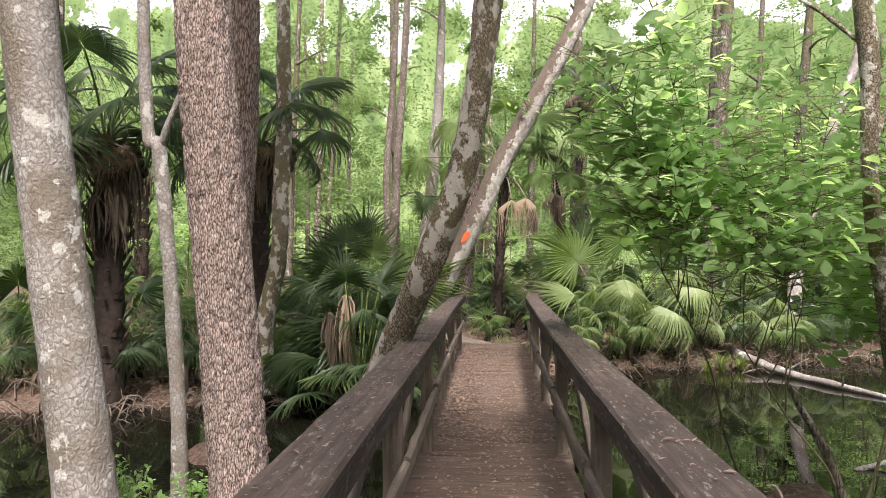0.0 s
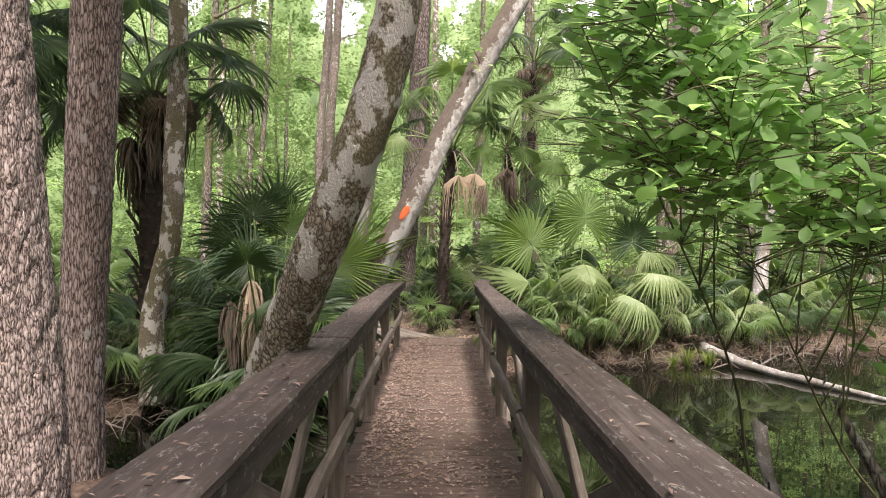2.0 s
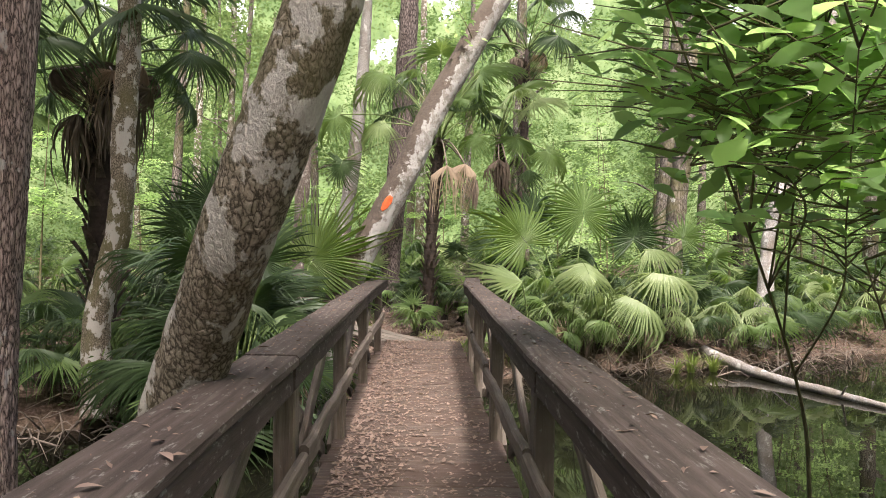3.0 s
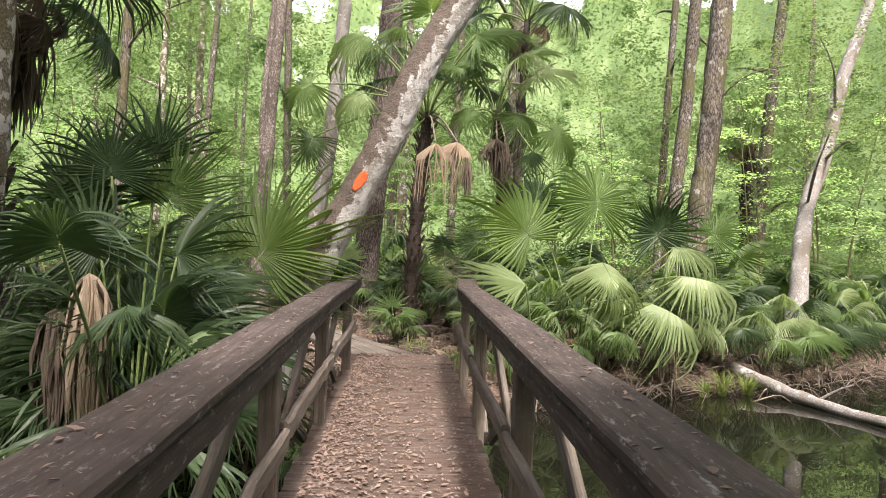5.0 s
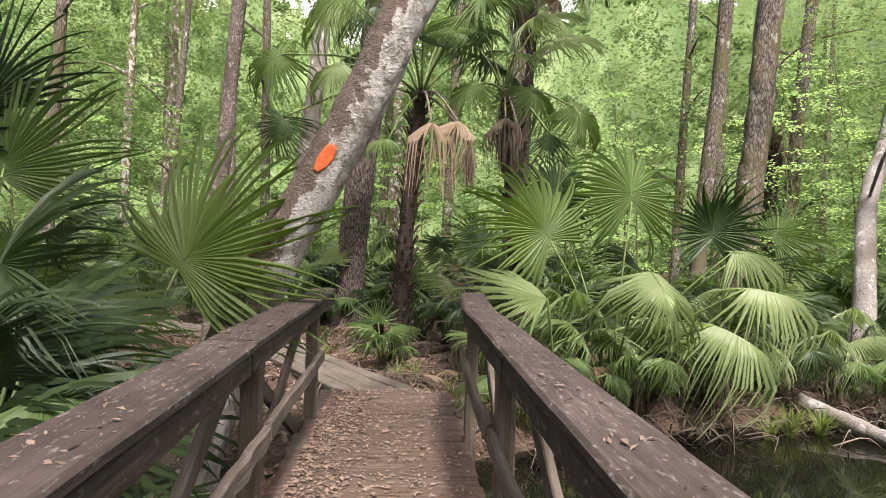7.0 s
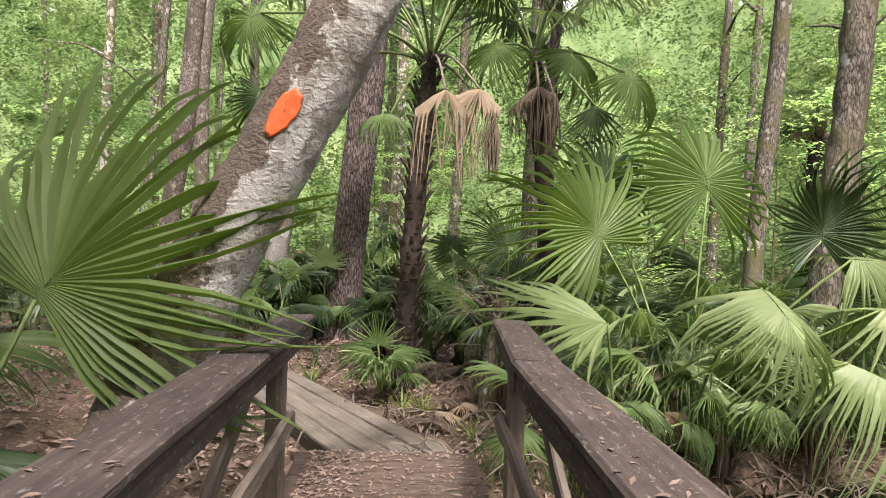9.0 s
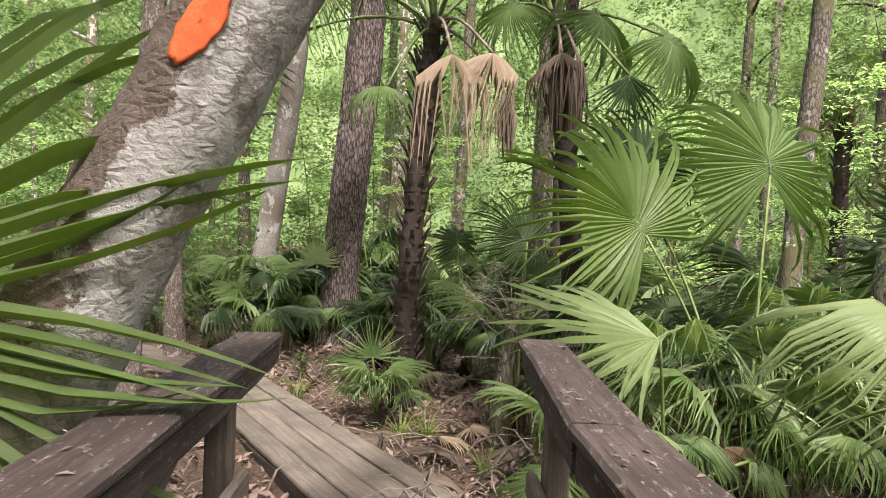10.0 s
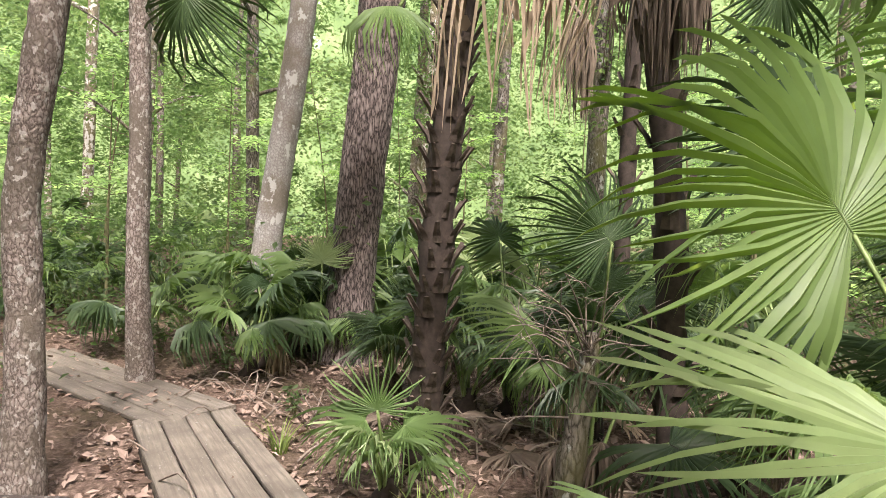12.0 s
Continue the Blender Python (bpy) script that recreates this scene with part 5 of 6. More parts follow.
# ---- the wood beyond ----
rndw = random.Random(12)
for x, y, h, r, lean in ((-8.4, 26.7, 15, 0.15, (0.4, 0)), (-7.9, 28.5, 15, 0.17, (0.3, 0)), (-3.4, 23.5, 13, 0.14, (-0.3, 0)), (-6.6, 25, 14, 0.12, (0.8, 0)), (2.6, 21, 13, 0.17, (0.2, 0)), (3.4, 24, 14, 0.2, (-0.3, 0)), (1.4, 25, 13, 0.16, (0.3, 0)), (7.2, 22.5, 13, 0.13, (0.5, 0)), (9.5, 21.5, 13, 0.2, (1.0, 0)), (11.6, 19, 12, 0.2, (-0.4, 0)), (-10.5, 14.5, 12, 0.2, (0.3, 0)), (-0.2, 28, 14, 0.2, (0.1, 0))):
    woods_tree(rndw, x, y, h, r, lean, crowns=4, spread=1.5, first=0.2, material=rndw.choice((M_GREYB, M_LICHEN, M_GREYB)))
for k in range(17):
    x, y = rndw.uniform(-34, 34), rndw.uniform(27, 52)
    woods_tree(rndw, x, y, rndw.uniform(11, 17), rndw.uniform(0.10, 0.19), (rndw.uniform(-0.8, 0.8), 0), crowns=4, spread=2.2, first=0.15, material=rndw.choice((M_GREYB, M_GREYB, M_LICHEN)))


def thicket():
    """Understorey of the wood, low leafy growth between the trunks, too many to count."""
    rng = np.random.default_rng(21)
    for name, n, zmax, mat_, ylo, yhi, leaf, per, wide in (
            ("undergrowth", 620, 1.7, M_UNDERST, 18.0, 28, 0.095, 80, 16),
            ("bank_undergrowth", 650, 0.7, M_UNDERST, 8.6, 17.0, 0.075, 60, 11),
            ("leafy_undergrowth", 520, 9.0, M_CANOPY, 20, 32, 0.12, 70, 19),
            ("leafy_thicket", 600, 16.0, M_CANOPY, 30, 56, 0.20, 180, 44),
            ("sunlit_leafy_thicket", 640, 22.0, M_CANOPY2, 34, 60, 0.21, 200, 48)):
        x, y = rng.uniform(-wide, wide, n), rng.uniform(ylo, yhi, n)
        keep = (y > bank_y(x) + (0.5 if "bank" in name else 2.0)) & ((np.abs(x) > 3.2) | (y > 16)) & ~((y < 17.0) & (x > -3) & (x < 1.2)) & ~((x < -1) & (x > -9) & (np.abs(y - 16.1 - (-1.8 - x) * 0.6) < 1.05))
        x, y = x[keep], y[keep]
        z = land(x, y) + rng.uniform(0.02, 1.0, len(x)) ** 1.3 * zmax
        p = clump_points(rng, np.stack([x, y, z], 1), rng.uniform(0.5, 1.3, len(x)) * (2.0 if leaf > 0.2 else 0.8), per, 0.7)
        p[:, 2] = np.maximum(p[:, 2], WATER_Z + 0.05)
        v, f = leaf_cards(p, facing(rng, len(p), 1.2), leaf, rng, 0.55)
        tagged(new(name, from_np(name, v, f, mat_, False)), "green leafy undergrowth between the trunks of the wood", "undergrowth", kind="stuff")


thicket()


def sapling(x, y, h, seed, reach=1.1, material=M_LEAF, leaf=0.085, low=0.35):
    """A slim young tree: a whippy stem and level limbs that carry flat sprays of leaves, with gaps between."""
    rng = np.random.default_rng(seed)
    z = land1(x, y) - 0.05
    ob = thing("sapling", x, y, z, "slim sapling with level sprays of bright green leaves", "sapling", "saplings of the wood")
    lean = rng.normal(0, 0.07, 2) * h
    stem = smooth_path([(x, y, z), (x + lean[0] * 0.3, y + lean[1] * 0.3, z + h * 0.5), (x + lean[0], y + lean[1], z + h)], 20)
    v, f = tube(stem, [0.018 + h * 0.004, 0.014, 0.006], 6)
    part("trunk", from_np("trunk", v, f, M_GSTEM), ob)
    twigs, pts = [], []
    for k in range(int(5 + h * 2.2)):
        t = low + (0.98 - low) * rng.random()
        p = stem[int(t * 19)]
        a, L = rng.uniform(0, 6.28), reach * rng.uniform(0.5, 1.1) * (1.15 - 0.6 * t)
        d = np.array([math.cos(a), math.sin(a), 0])
        q = p + d * L + np.array([0, 0, L * rng.uniform(-0.05, 0.3)])
        path = smooth_path([p, (p + q) / 2 + np.array([0, 0, 0.08 * L]), q], 8)
        twigs.append(tube(path, [0.008, 0.005, 0.002], 4))
        side = np.array([-d[1], d[0], 0])
        for c in path[2:]:
            for _ in range(9):
                w = rng.normal(0, 0.24 * L)
                pts.append(c + side * w + d * rng.normal(0, 0.08) + np.array([0, 0, rng.normal(0, 0.025) - 0.12 * abs(w)]))
    v, f = join(twigs)
    tagged(part("twig", from_np("twig", v, f, M_GSTEM), ob), kind="stuff")
    pts = np.array(pts)
    v, f = leaf_cards(pts, facing(rng, len(pts), 2.2), leaf, rng, 0.55)
    tagged(part("foliage", from_np("foliage", v, f, material, False), ob), kind="stuff")


for k, (x, y, h) in enumerate(((-4.6, 20.2, 3.6), (-3.6, 22.5, 4.2), (-5.6, 22.0, 4.6), (-2.6, 21.5, 3.4), (-1.9, 23.5, 4.6), (-6.8, 20.5, 4.2), (0.6, 22.0, 4.0), (-0.6, 24.5, 4.8), (3.6, 19.5, 4.6), (5.0, 20.5, 5.4), (6.4, 18.6, 5.2), (7.2, 17.4, 4.8), (8.4, 19.0, 6.0), (9.6, 18.0, 5.4), (4.2, 17.0, 4.0), (10.8, 20.5, 6.5), (6.0, 22.5, 6.5), (-7.5, 15.5, 4.2), (-5.0, 13.4, 3.4), (-8.6, 13.0, 4.6), (-10.2, 16.8, 5.2), (-6.4, 17.6, 4.6), (-11.5, 13.2, 5.0), (8.0, 16.4, 3.6), (2.8, 22.8, 5.0), (11.8, 17.6, 5.6))):
    sapling(x, y, h, 820 + k, 1.3 if x > 3 else 1.1)

rndq = random.Random(78)
for k in range(46):
    x, y = rndq.uniform(-6.5, 3.6), rndq.uniform(16.9, 22.5)
    if x < -1.6 and abs(y - (16.1 + (-1.8 - x) * 0.79)) < 1.1 or y < 17.6 and x < -1.0:
        continue
    palmetto(x, y, "grey-green palmetto under the trees", rndq.randrange(5, 9), rndq.uniform(0.42, 0.62), 900 + k, 0.55, rndq.uniform(0.45, 0.95), (M_FAN, M_FANDARK, M_FANDARK), ("far", "far", "fardroop"), 1, group="palmettos of the wood")
for k, (x, y, size, h) in enumerate(((0.5, 16.6, 0.55, 0.8), (1.5, 16.0, 0.65, 1.1), (-0.2, 16.9, 0.5, 0.6))):
    palmetto(x, y, "dark palmetto at the foot of the palms", 8, size, 960 + k, 0.5, h, (M_FANDARK, M_FANDARK, M_FAN), ("stiff", "droop"), 2)


def litter():
    """Fallen leaves on the deck, the rails, the boardwalk and the ground."""
    rng = np.random.default_rng(31)
    n = 7500
    y = np.where(rng.random(n) < 0.6, rng.uniform(5.5, 12.3, n), rng.uniform(0, 12.3, n))
    x = np.where(rng.random(n) < 0.55, -0.5 + np.abs(rng.normal(0, 0.22, n)), rng.uniform(-0.5, 0.55, n))
    x = np.clip(x, -0.52, 0.56)
    p = np.stack([x, y, np.full(n, 0.008)], 1)
    x = np.where(y > 6, x, rng.uniform(-0.5, 0.55, n))
    p[:, 0] = x
    v, f = leaf_cards(p, facing(rng, n, 3.0), 0.022 + 0.03 * rng.random(n) ** 2, rng, 0.5)
    v[:, 2] = np.maximum(v[:, 2], 0.003)
    tagged(new("deck_litter", from_np("deck_litter", v, f, M_LITTER, False)), "dry brown leaf litter strewn on the bridge deck", "leaf litter", kind="stuff")
    n = 26000
    x, y = rng.uniform(-6.5, 6.5, n), rng.uniform(9.5, 20, n)
    k = (y > bank_y(x) + 0.1) & ((rng.random(n) < 0.45) | (np.abs(x) < 2.4))
    x, y = x[k], y[k]
    p = np.stack([x, y, land(x, y) + rng.uniform(0.0, 0.05, len(x))], 1)
    v, f = leaf_cards(p, facing(rng, len(p), 1.6), 0.05 + 0.09 * rng.random(len(p)) ** 3, rng, 0.45)
    tagged(new("ground_litter", from_np("ground_litter", v, f, M_LITTER, False)), "dry brown fallen leaves on the forest floor", "leaf litter", kind="stuff")
    n = 1300
    side = np.where(rng.random(n) < 0.5, -1.0, 1.0)
    y = rng.uniform(0.2, 11.8, n)
    ins = np.where(side < 0, [rail_in(-1, q) for q in y], [rail_in(1, q) for q in y])
    p = np.stack([ins + side * rng.uniform(0.015, 0.195, n), y, np.full(n, 0.974)], 1)
    v, f = leaf_cards(p, facing(rng, n, 4.0), 0.010 + 0.03 * rng.random(n) ** 4, rng, 0.35)
    v[:, 2] = np.maximum(v[:, 2], 0.971)
    tagged(new("rail_litter", from_np("rail_litter", v, f, M_LITTER, False)), "pale specks of bark and leaf litter on the rail caps", "leaf litter", kind="stuff")
    fallen = thing("fallen_fronds", 0.6, 13.8, land1(0.6, 13.8), "dry brown palm fronds fallen on the forest floor", "fronds", kind="stuff")
    rnd = random.Random(32)
    for k in range(26):
        x, y = rnd.uniform(-0.4, 2.2), rnd.uniform(13.2, 16.4)
        a = rnd.uniform(0, 6.28)
        z = land1(x, y) + 0.10
        frond(fallen, (x - 0.5 * math.cos(a), y - 0.5 * math.sin(a), z - 0.07), (x, y, z), (math.cos(a), math.sin(a), 0), (rnd.uniform(-0.2, 0.2), rnd.uniform(-0.2, 0.2), 1), rnd.uniform(0.3, 0.5), "small", k, rnd.choice((M_DEADGREY, M_DEADGREY, M_DEAD)), 0.008, stem=M_TWIG)


litter()


# ---- shading canopy: unseen trees added behind the start, right and left of the walk ----
rndc = random.Random(55)
for x, y, h in ((4.6, -3.4, 9.5), (4.2, -6.5, 10), (-6.5, -2.0, 10)):
    z = land1(x, y) - 0.1
    cr, limbs = [], []
    for k in range(9):
        f = 0.62 + 0.04 * k
        p = Vector((x, y, z + h * f))
        # limb ends set where their crowns block the sun
        q = Vector((rndc.uniform(0.15, 0.85) if x > 0 else rndc.uniform(-6, -2.5), min(y + rndc.uniform(-1.0, 5.6), 0.9), z + h * f + rndc.uniform(0.3, 1.4)))
        limbs.append(([p, p.lerp(q, 0.5) + Vector((0, 0, 0.4)), q], [0.08, 0.05, 0.015]))
        cr.append(crown_at(rndc, q.x, q.y, q.z, rndc.uniform(0.8, 1.2)))
    tree([(x, y, z), (x + 0.1, y, z + h * 0.5), (x, y, z + h)], [0.2, 0.16, 0.08], M_GREYB, "unseen tree behind the start of the walk, added to shade the bridge", 3, segs=10, rings=16, limbs=limbs, crown=cr, group="trees of the wood")

# ---- the banks: more fans, roots, log, tufts ----
for k, (x, y, n, size, h, lo, hi) in enumerate(((2.1, 13.55, 8, 0.6, 0.8, 180, 360), (3.0, 13.35, 9, 0.62, 0.75, 180, 360), (3.3, 14.1, 8, 0.7, 1.2, 0, 360), (4.6, 13.9, 8, 0.62, 0.7, 180, 360), (1.55, 13.3, 6, 0.5, 0.5, 190, 380), (-2.4, 9.9, 8, 0.6, 1.0, 160, 380), (-1.45, 9.6, 6, 0.5, 0.6, 180, 400), (-3.5, 10.3, 8, 0.6, 0.9, 160, 380), (-5.4, 9.6, 8, 0.6, 0.8, 160, 380), (-3.5, 12.4, 8, 0.6, 1.1, 0, 360), (5.4, 14.1, 8, 0.6, 0.6, 170, 380), (6.2, 14.5, 8, 0.65, 0.8, 170, 380), (7.4, 15.3, 8, 0.65, 0.8, 170, 380), (8.8, 15.9, 8, 0.7, 0.9, 170, 380), (-6.6, 9.3, 8, 0.6, 0.7, 160, 380), (-4.2, 10.0, 8, 0.55, 0.6, 160, 380), (-7.6, 9.2, 8, 0.65, 0.8, 160, 380))):
    palmetto(x, y, "green palmetto crowding the bank with dry fronds below", n, size, 500 + k, 0.75, h, (M_FAN, M_FANLIGHT, M_FANDARK) if x > 0 else (M_FAN, M_FANDARK, M_FANDARK), ("droop", "arch", "stiff"), 3, arc=(lo, hi))


def tangle(name, label, spots, n, length, r, material, seed, droop=0.6, category="roots"):
    """Thin curved roots, twigs or dry stalks lying and hanging about the given spots."""
    rng = np.random.default_rng(seed)
    chunks = []
    for _ in range(n):
        x, y, dx, dy = spots[rng.integers(len(spots))]
        x, y = x + rng.normal(0, dx), y + rng.normal(0, dy)
        z = max(land1(x, y), WATER_Z) + rng.uniform(0.0, 0.12)
        a, L = rng.uniform(0, 6.28), length * rng.uniform(0.4, 1.3)
        d = np.array([math.cos(a), math.sin(a), rng.uniform(-0.1, 0.5)])
        p0 = np.array([x, y, z])
        p2 = p0 + d * L
        p1 = (p0 + p2) / 2 + np.array([rng.normal(0, 0.12), rng.normal(0, 0.12), rng.uniform(0, 0.25)]) * L
        p2[2] = max(p2[2] - droop * L * rng.uniform(0, 0.8), max(land1(p2[0], p2[1]), WATER_Z) - 0.03)
        chunks.append(tube(smooth_path([p0 - np.array([0, 0, 0.06]), p1, p2], 6), [r * rng.uniform(0.5, 1.5), r * 0.7, r * 0.25], 4))
    v, f = join(chunks)
    tagged(new(name, from_np(name, v, f, material)), label, category, kind="stuff")


tangle("bank_roots", "tangled brown roots and dry stalks along the bank", [(x, float(bank_y(x)) + 0.15, 0.5, 0.3) for x in np.arange(-8, 10, 0.8) if abs(x) > 1.0], 620, 0.55, 0.011, M_TWIG, 61)
tangle("fallen_twigs", "fallen twigs and thin roots on the leafy floor", [(-0.9, 16.6, 0.5, 0.3), (0.6, 14.2, 0.6, 0.7), (1.0, 13.2, 0.4, 0.5), (0.2, 16, 0.8, 0.8), (-1.6, 13.2, 0.5, 0.8), (1.8, 14.6, 0.7, 0.6)], 190, 0.5, 0.009, M_TWIG, 62, 0.8, "twigs")


def log():
    v, f = tube(smooth_path([(4.9, 13.6, -0.30), (5.25, 12.6, -0.47), (5.6, 11.4, -0.50), (6.15, 9.9, -0.54)], 30), [0.10, 0.085, 0.06, 0.03], 12, lambda q: (vnoise(q * 9) - 0.5) * 0.035)
    ob = thing("fallen_log", 5.25, 12.6, -0.5, "bleached fallen log lying in the water", "log")
    part("trunk", from_np("trunk", v, f, M_PALE), ob)
    for p, q in (((5.35, 12.3, -0.45), (5.6, 12.0, -0.18)), ((5.7, 11.1, -0.5), (5.5, 10.7, -0.3))):
        v, f = tube(smooth_path([p, [(a + b) / 2 + 0.02 for a, b in zip(p, q)], q], 6), [0.02, 0.008], 6)
        part("branch_stub", from_np("branch_stub", v, f, M_PALE), ob)


log()


def tuft(x, y, n, h, seed, label, material=M_GRASS, spread=0.25):
    """A tuft of strap-like blades."""
    rng = np.random.default_rng(seed)
    z = max(land1(x, y), WATER_Z)
    vs, fs = [], []
    for _ in range(n):
        a, L, o = rng.uniform(0, 6.28), h * rng.uniform(0.5, 1.1), rng.uniform(0.2, 1.0)
        c, sd = np.array([math.cos(a), math.sin(a), 0]), np.array([-math.sin(a), math.cos(a), 0])
        k, w = len(vs), rng.uniform(0.006, 0.014)
        p = np.array([x, y, z - 0.02]) + c * rng.uniform(0, 0.05)
        for t in (0, 0.4, 0.75):
            q = p + c * spread * o * t * t * 1.6 + np.array([0, 0, L * (t - 0.35 * o * t * t)])
            vs += [tuple(q - sd * w * (1.1 - t)), tuple(q + sd * w * (1.1 - t))]
        vs.append(tuple(p + c * spread * o * 1.6 + np.array([0, 0, L * (1 - 0.45 * o)])))
        fs += [[k, k + 1, k + 3, k + 2], [k + 2, k + 3, k + 5, k + 4], [k + 4, k + 5, k + 6]]
    tagged(new("grass_tuft", from_np("grass_tuft", vs, fs, material)), label, "grass", "grass tufts", "stuff")


for k, (x, y, n, h) in enumerate(((-0.95, 15.6, 26, 0.42), (0.12, 14.45, 40, 0.34), (0.35, 14.5, 30, 0.3), (4.4, 12.9, 90, 0.45), (4.8, 13.0, 80, 0.4), (4.1, 12.8, 60, 0.35), (-1.95, 14.0, 30, 0.3), (-2.15, 13.6, 30, 0.28), (-2.6, 14.2, 30, 0.3), (0.75, 13.6, 24, 0.25))):
    tuft(x, y, n, h, 600 + k, "yellow-green grass tuft on the leafy ground")


def snag():
    """A dead stump with a spray of bare twigs."""
    s = thing("dead_stump", 1.02, 14.5, land1(1.02, 14.5), "thin dead grey stump with bare twigs", "stump")
    z = land1(1.02, 14.5)
    v, f = tube(smooth_path([(1.0, 14.5, z - 0.1), (1.0, 14.5, z + 0.5), (1.06, 14.5, z + 0.95), (1.1, 14.5, z + 1.25)], 24), [0.10, 0.085, 0.07, 0.03], 14, lambda q: (vnoise(q * 16) - 0.5) * 0.04)
    part("trunk", from_np("trunk", v, f, M_GREYB), s)
    rnd = random.Random(4)
    for k in range(26):
        p = Vector((1.05, 14.48, z + rnd.uniform(0.6, 1.25)))
        q = p + Vector((rnd.uniform(-0.6, 0.45), rnd.uniform(-0.5, 0.2), rnd.uniform(-0.05, 0.55)))
        m = p.lerp(q, 0.5) + Vector((rnd.uniform(-0.1, 0.1), 0, rnd.uniform(-0.05, 0.1)))
        ch = [tube(smooth_path([p, m, q], 7), [0.007, 0.005, 0.002], 5)]
        for j in range(3):
            e = m.lerp(q, rnd.random()) 
            g = e + Vector((rnd.uniform(-0.2, 0.2), rnd.uniform(-0.15, 0.15), rnd.uniform(-0.1, 0.2)))
            ch.append(tube([e, e.lerp(g, 0.6) + Vector((0, 0, 0.02)), g], [0.003, 0.0025, 0.001], 4))
        v, f = join(ch)
        part("twig", from_np("twig", v, f, M_TWIG), s)


snag()


def herb(x, y, n, h, seed, material=M_LEAF):
    """A small leafy herb with stems."""
    rng = np.random.default_rng(seed)
    z = max(land1(x, y), WATER_Z)
    ob = thing("herb", x, y, z, "small bright green leafy herb on the wet ground", "herb", "herbs")
    ch, pts = [], []
    for _ in range(n):
        a = rng.uniform(0, 6.28)
        e = np.array([x + math.cos(a) * h * 0.5 * rng.random(), y + math.sin(a) * h * 0.5 * rng.random(), z + h * rng.uniform(0.5, 1.1)])
        path = smooth_path([(x, y, z - 0.03), (e + np.array([x, y, z])) / 2 + np.array([0, 0, 0.08]), e], 7)
        ch.append(tube(path, [0.004, 0.002], 4))
        for p in path[2:]:
            for _ in range(3):
                pts.append(p + rng.normal(0, 0.035, 3))
    v, f = join(ch)
    tagged(part("stalk", from_np("stalk", v, f, M_GSTEM), ob), kind="stuff")
    v, f = leaf_cards(np.array(pts), facing(rng, len(pts), 1.0), 0.055, rng, 0.45, True)
    tagged(part("foliage", from_np("foliage", v, f, material), ob), kind="stuff")


for k, (x, y, n, h) in enumerate(((-2.25, 4.2, 14, 0.55), (-2.0, 3.95, 12, 0.5), (-2.6, 4.4, 12, 0.5), (-2.2, 4.75, 10, 0.45), (-2.9, 5.0, 12, 0.5), (-1.0, 16.3, 5, 0.3), (-3.5, 18.6, 16, 0.7), (-4.4, 19.2, 18, 0.8), (-5.4, 19.6, 18, 0.8), (-3.0, 18.3, 12, 0.5), (-2.6, 18.0, 12, 0.45), (-2.0, 17.6, 10, 0.4))):
    herb(x, y, n, h, 700 + k, M_LEAF if k < 5 else M_UNDERST)


# ---- slim tree with low leafy limbs between the palms ----
rndl = random.Random(91)
tree([(-5.2, 16.2, -0.4), (-5.1, 16.2, 3.5), (-4.9, 16.3, 9)], [0.11, 0.09, 0.05], M_GREYB, "slim grey tree with leafy limbs behind the palms", 5, segs=10, rings=20,
     limbs=[([(-5.1, 16.2, 4.6), (-4.5, 16.0, 5.2), (-3.7, 15.8, 5.5)], [0.03, 0.02, 0.006]), ([(-5.0, 16.2, 5.6), (-5.6, 15.9, 6.2), (-6.2, 15.7, 6.4)], [0.03, 0.02, 0.006]), ([(-5.0, 16.2, 6.6), (-4.4, 16.4, 7.0), (-3.6, 16.5, 7.3)], [0.03, 0.02, 0.006])],
     crown=[crown_at(rndl, -3.9, 15.8, 5.6, 1.0), crown_at(rndl, -6.1, 15.7, 6.5, 1.1), crown_at(rndl, -3.7, 16.5, 7.4, 1.2)], group="trees of the wood")

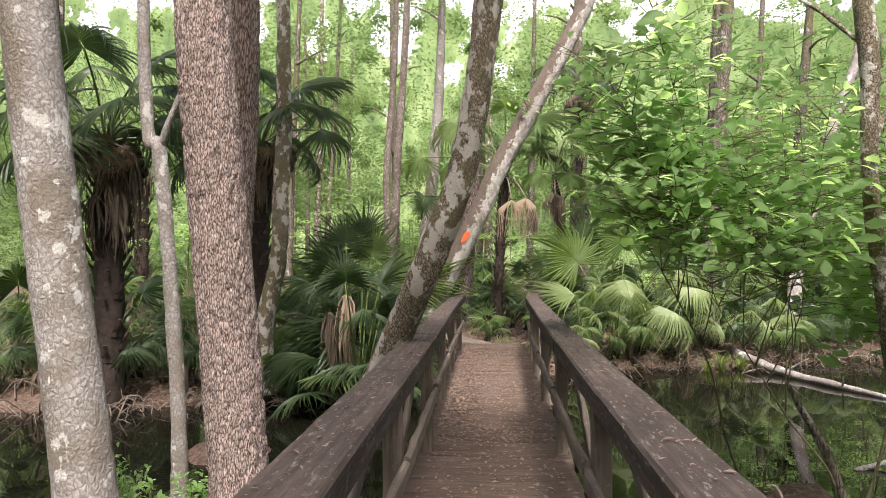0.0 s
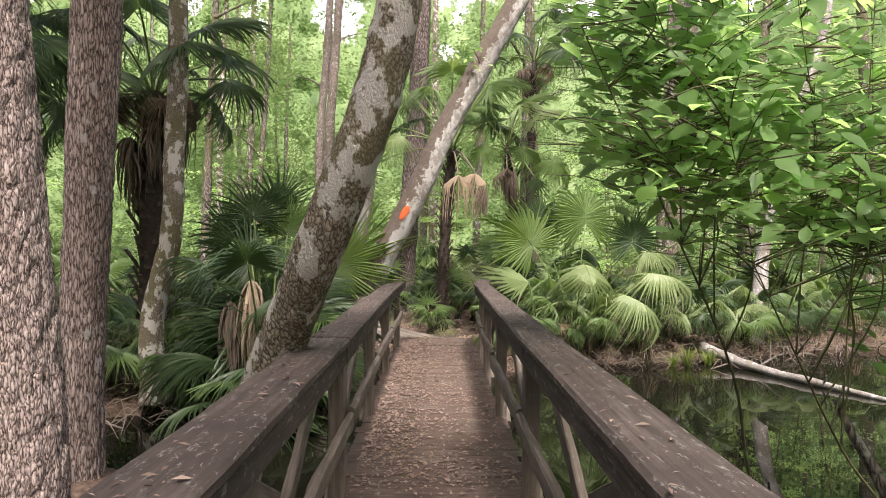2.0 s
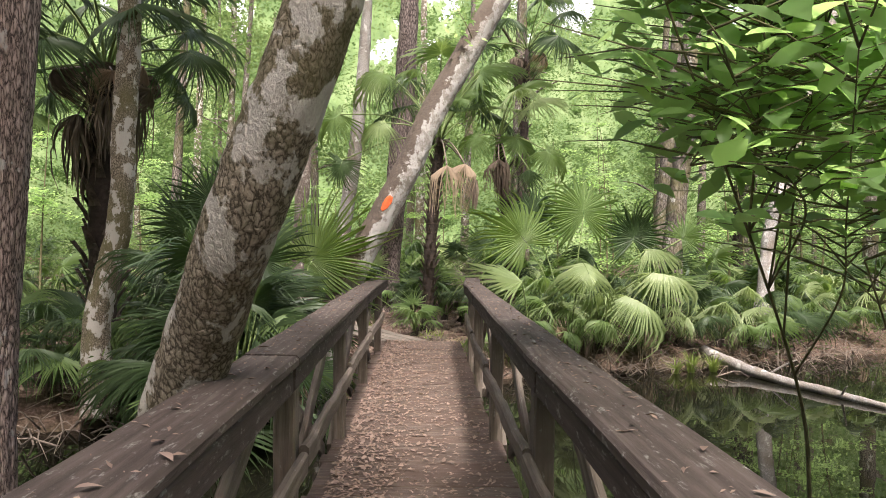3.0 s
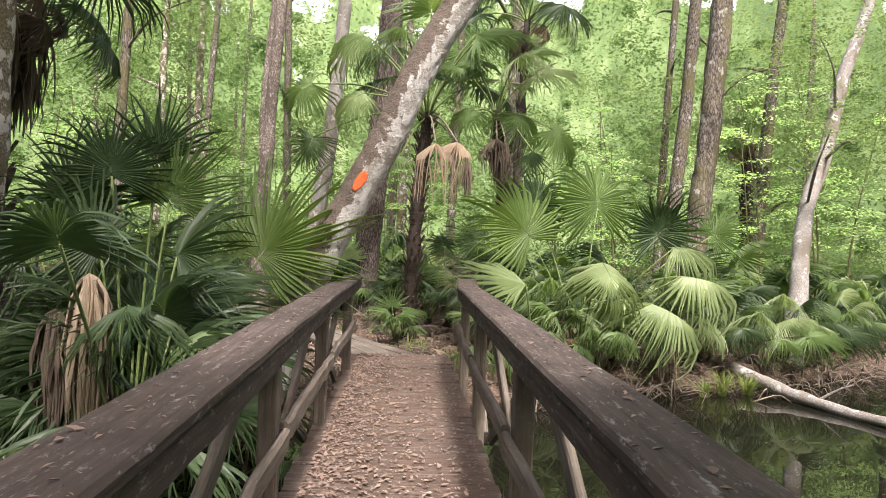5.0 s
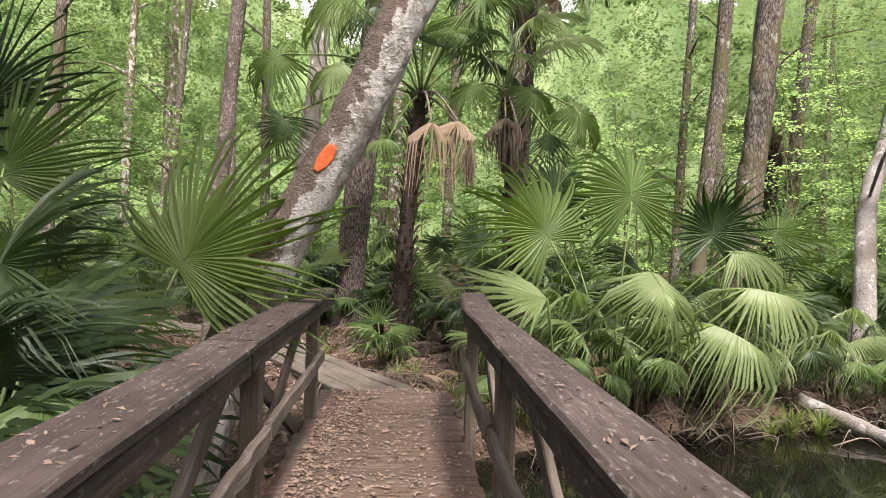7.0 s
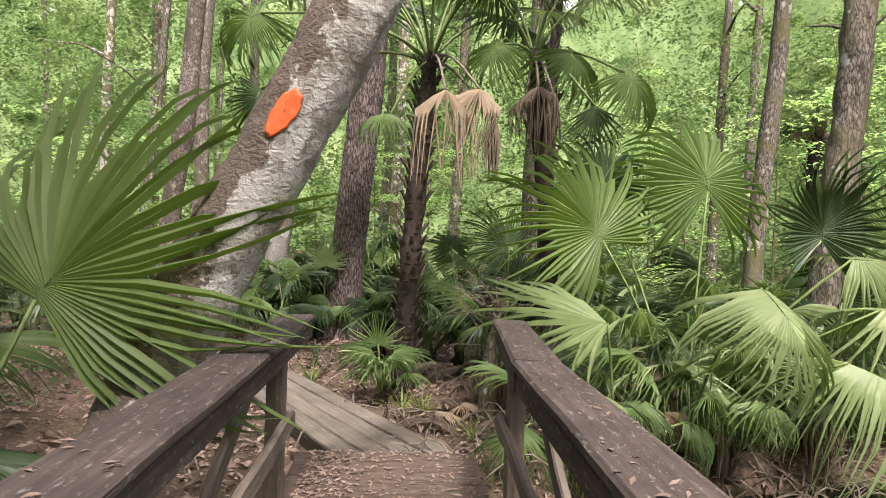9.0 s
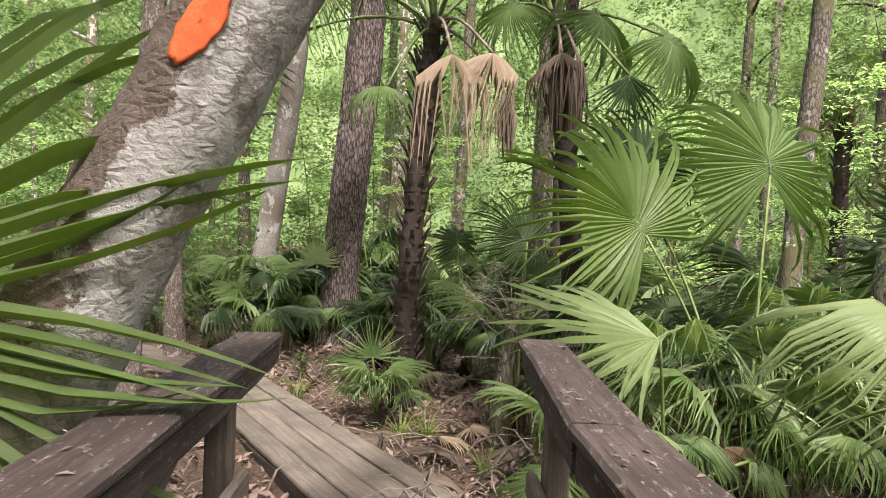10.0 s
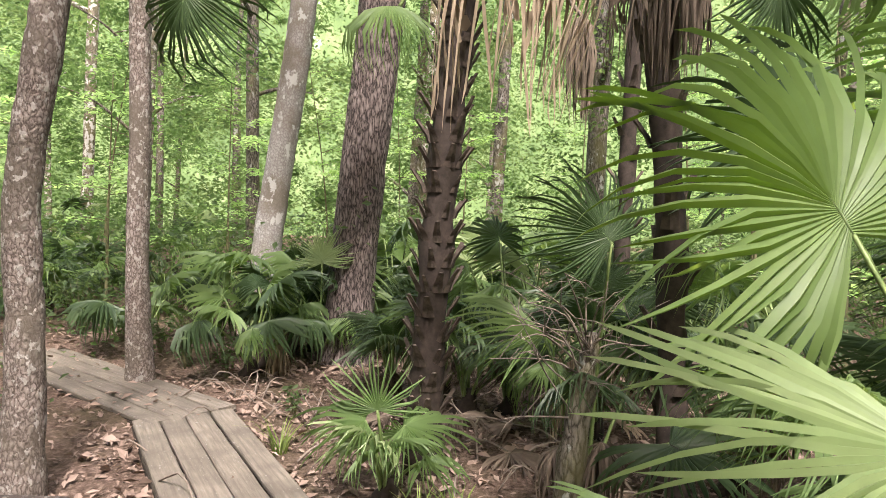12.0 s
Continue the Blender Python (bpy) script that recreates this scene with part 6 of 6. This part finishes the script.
# sprig of fresh leaves on the blazed trunk
sprig_path = smooth_path([(0.62, 10.55, 3.95), (0.52, 10.4, 4.1), (0.40, 10.3, 4.25)], 6)
v, f = tube(sprig_path, [0.01, 0.004], 5)
part("limb", from_np("limb", v, f, M_GSTEM), blaze_tree)
rngs = np.random.default_rng(17)
pts = np.repeat(sprig_path[1:], 5, axis=0) + rngs.normal(0, 0.09, (25, 3))
v, f = leaf_cards(pts, facing(rngs, 25, 0.8), 0.09, rngs, 0.5, True)
part("foliage", from_np("foliage", v, f, M_LEAF), blaze_tree, "sprig of fresh green leaves")

# driftwood in the water
drift = thing("driftwood_branch", 4.1, 6.9, -0.5, "bleached branching driftwood sticking out of the water", "driftwood")
for pts_, rr in (([(3.6, 6.8, -0.56), (4.1, 6.9, -0.46), (4.7, 7.1, -0.40)], [0.03, 0.026, 0.012]), ([(4.0, 6.9, -0.47), (4.05, 6.85, -0.2), (4.2, 6.8, 0.15)], [0.014, 0.01, 0.004]), ([(4.2, 6.93, -0.45), (4.35, 6.9, -0.3), (4.5, 6.85, -0.02)], [0.012, 0.008, 0.003]), ([(3.85, 6.85, -0.5), (3.8, 6.8, -0.38), (3.72, 6.75, -0.2)], [0.01, 0.007, 0.003])):
    v, f = tube(smooth_path(pts_, 10), rr, 7, lambda q: (vnoise(q * 20) - 0.5) * 0.008)
    part("branch", from_np("branch", v, f, M_PALE), drift)

# fallen leaves on the rail caps
rndf = random.Random(23)
rngf = np.random.default_rng(23)
rail_leaf = []
for k in range(3):
    v, f = leaf_cards(np.zeros((1, 3)), np.array([[0, 0, 1.0]]), 0.05, rngf, 0.45, True)
    rail_leaf.append(from_np("fallen_leaf", v, f, M_LITTER))
for k in range(34):
    side = rndf.choice((-1, 1))
    y = rndf.uniform(0.8, 11.7)
    x = rail_in(side, y) + side * rndf.uniform(0.03, 0.18)
    ob = new("fallen_leaf", rail_leaf[k % 3])
    ob.matrix_basis = pose(x, y, 0.977, rndf.uniform(-8, 8), rndf.uniform(-8, 8), rndf.uniform(0, 360)) @ Matrix.Scale(rndf.uniform(0.5, 1.1), 4)
    tagged(ob, "small dry tan leaf fallen on the rail cap", "leaf", "fallen leaves on the rails")
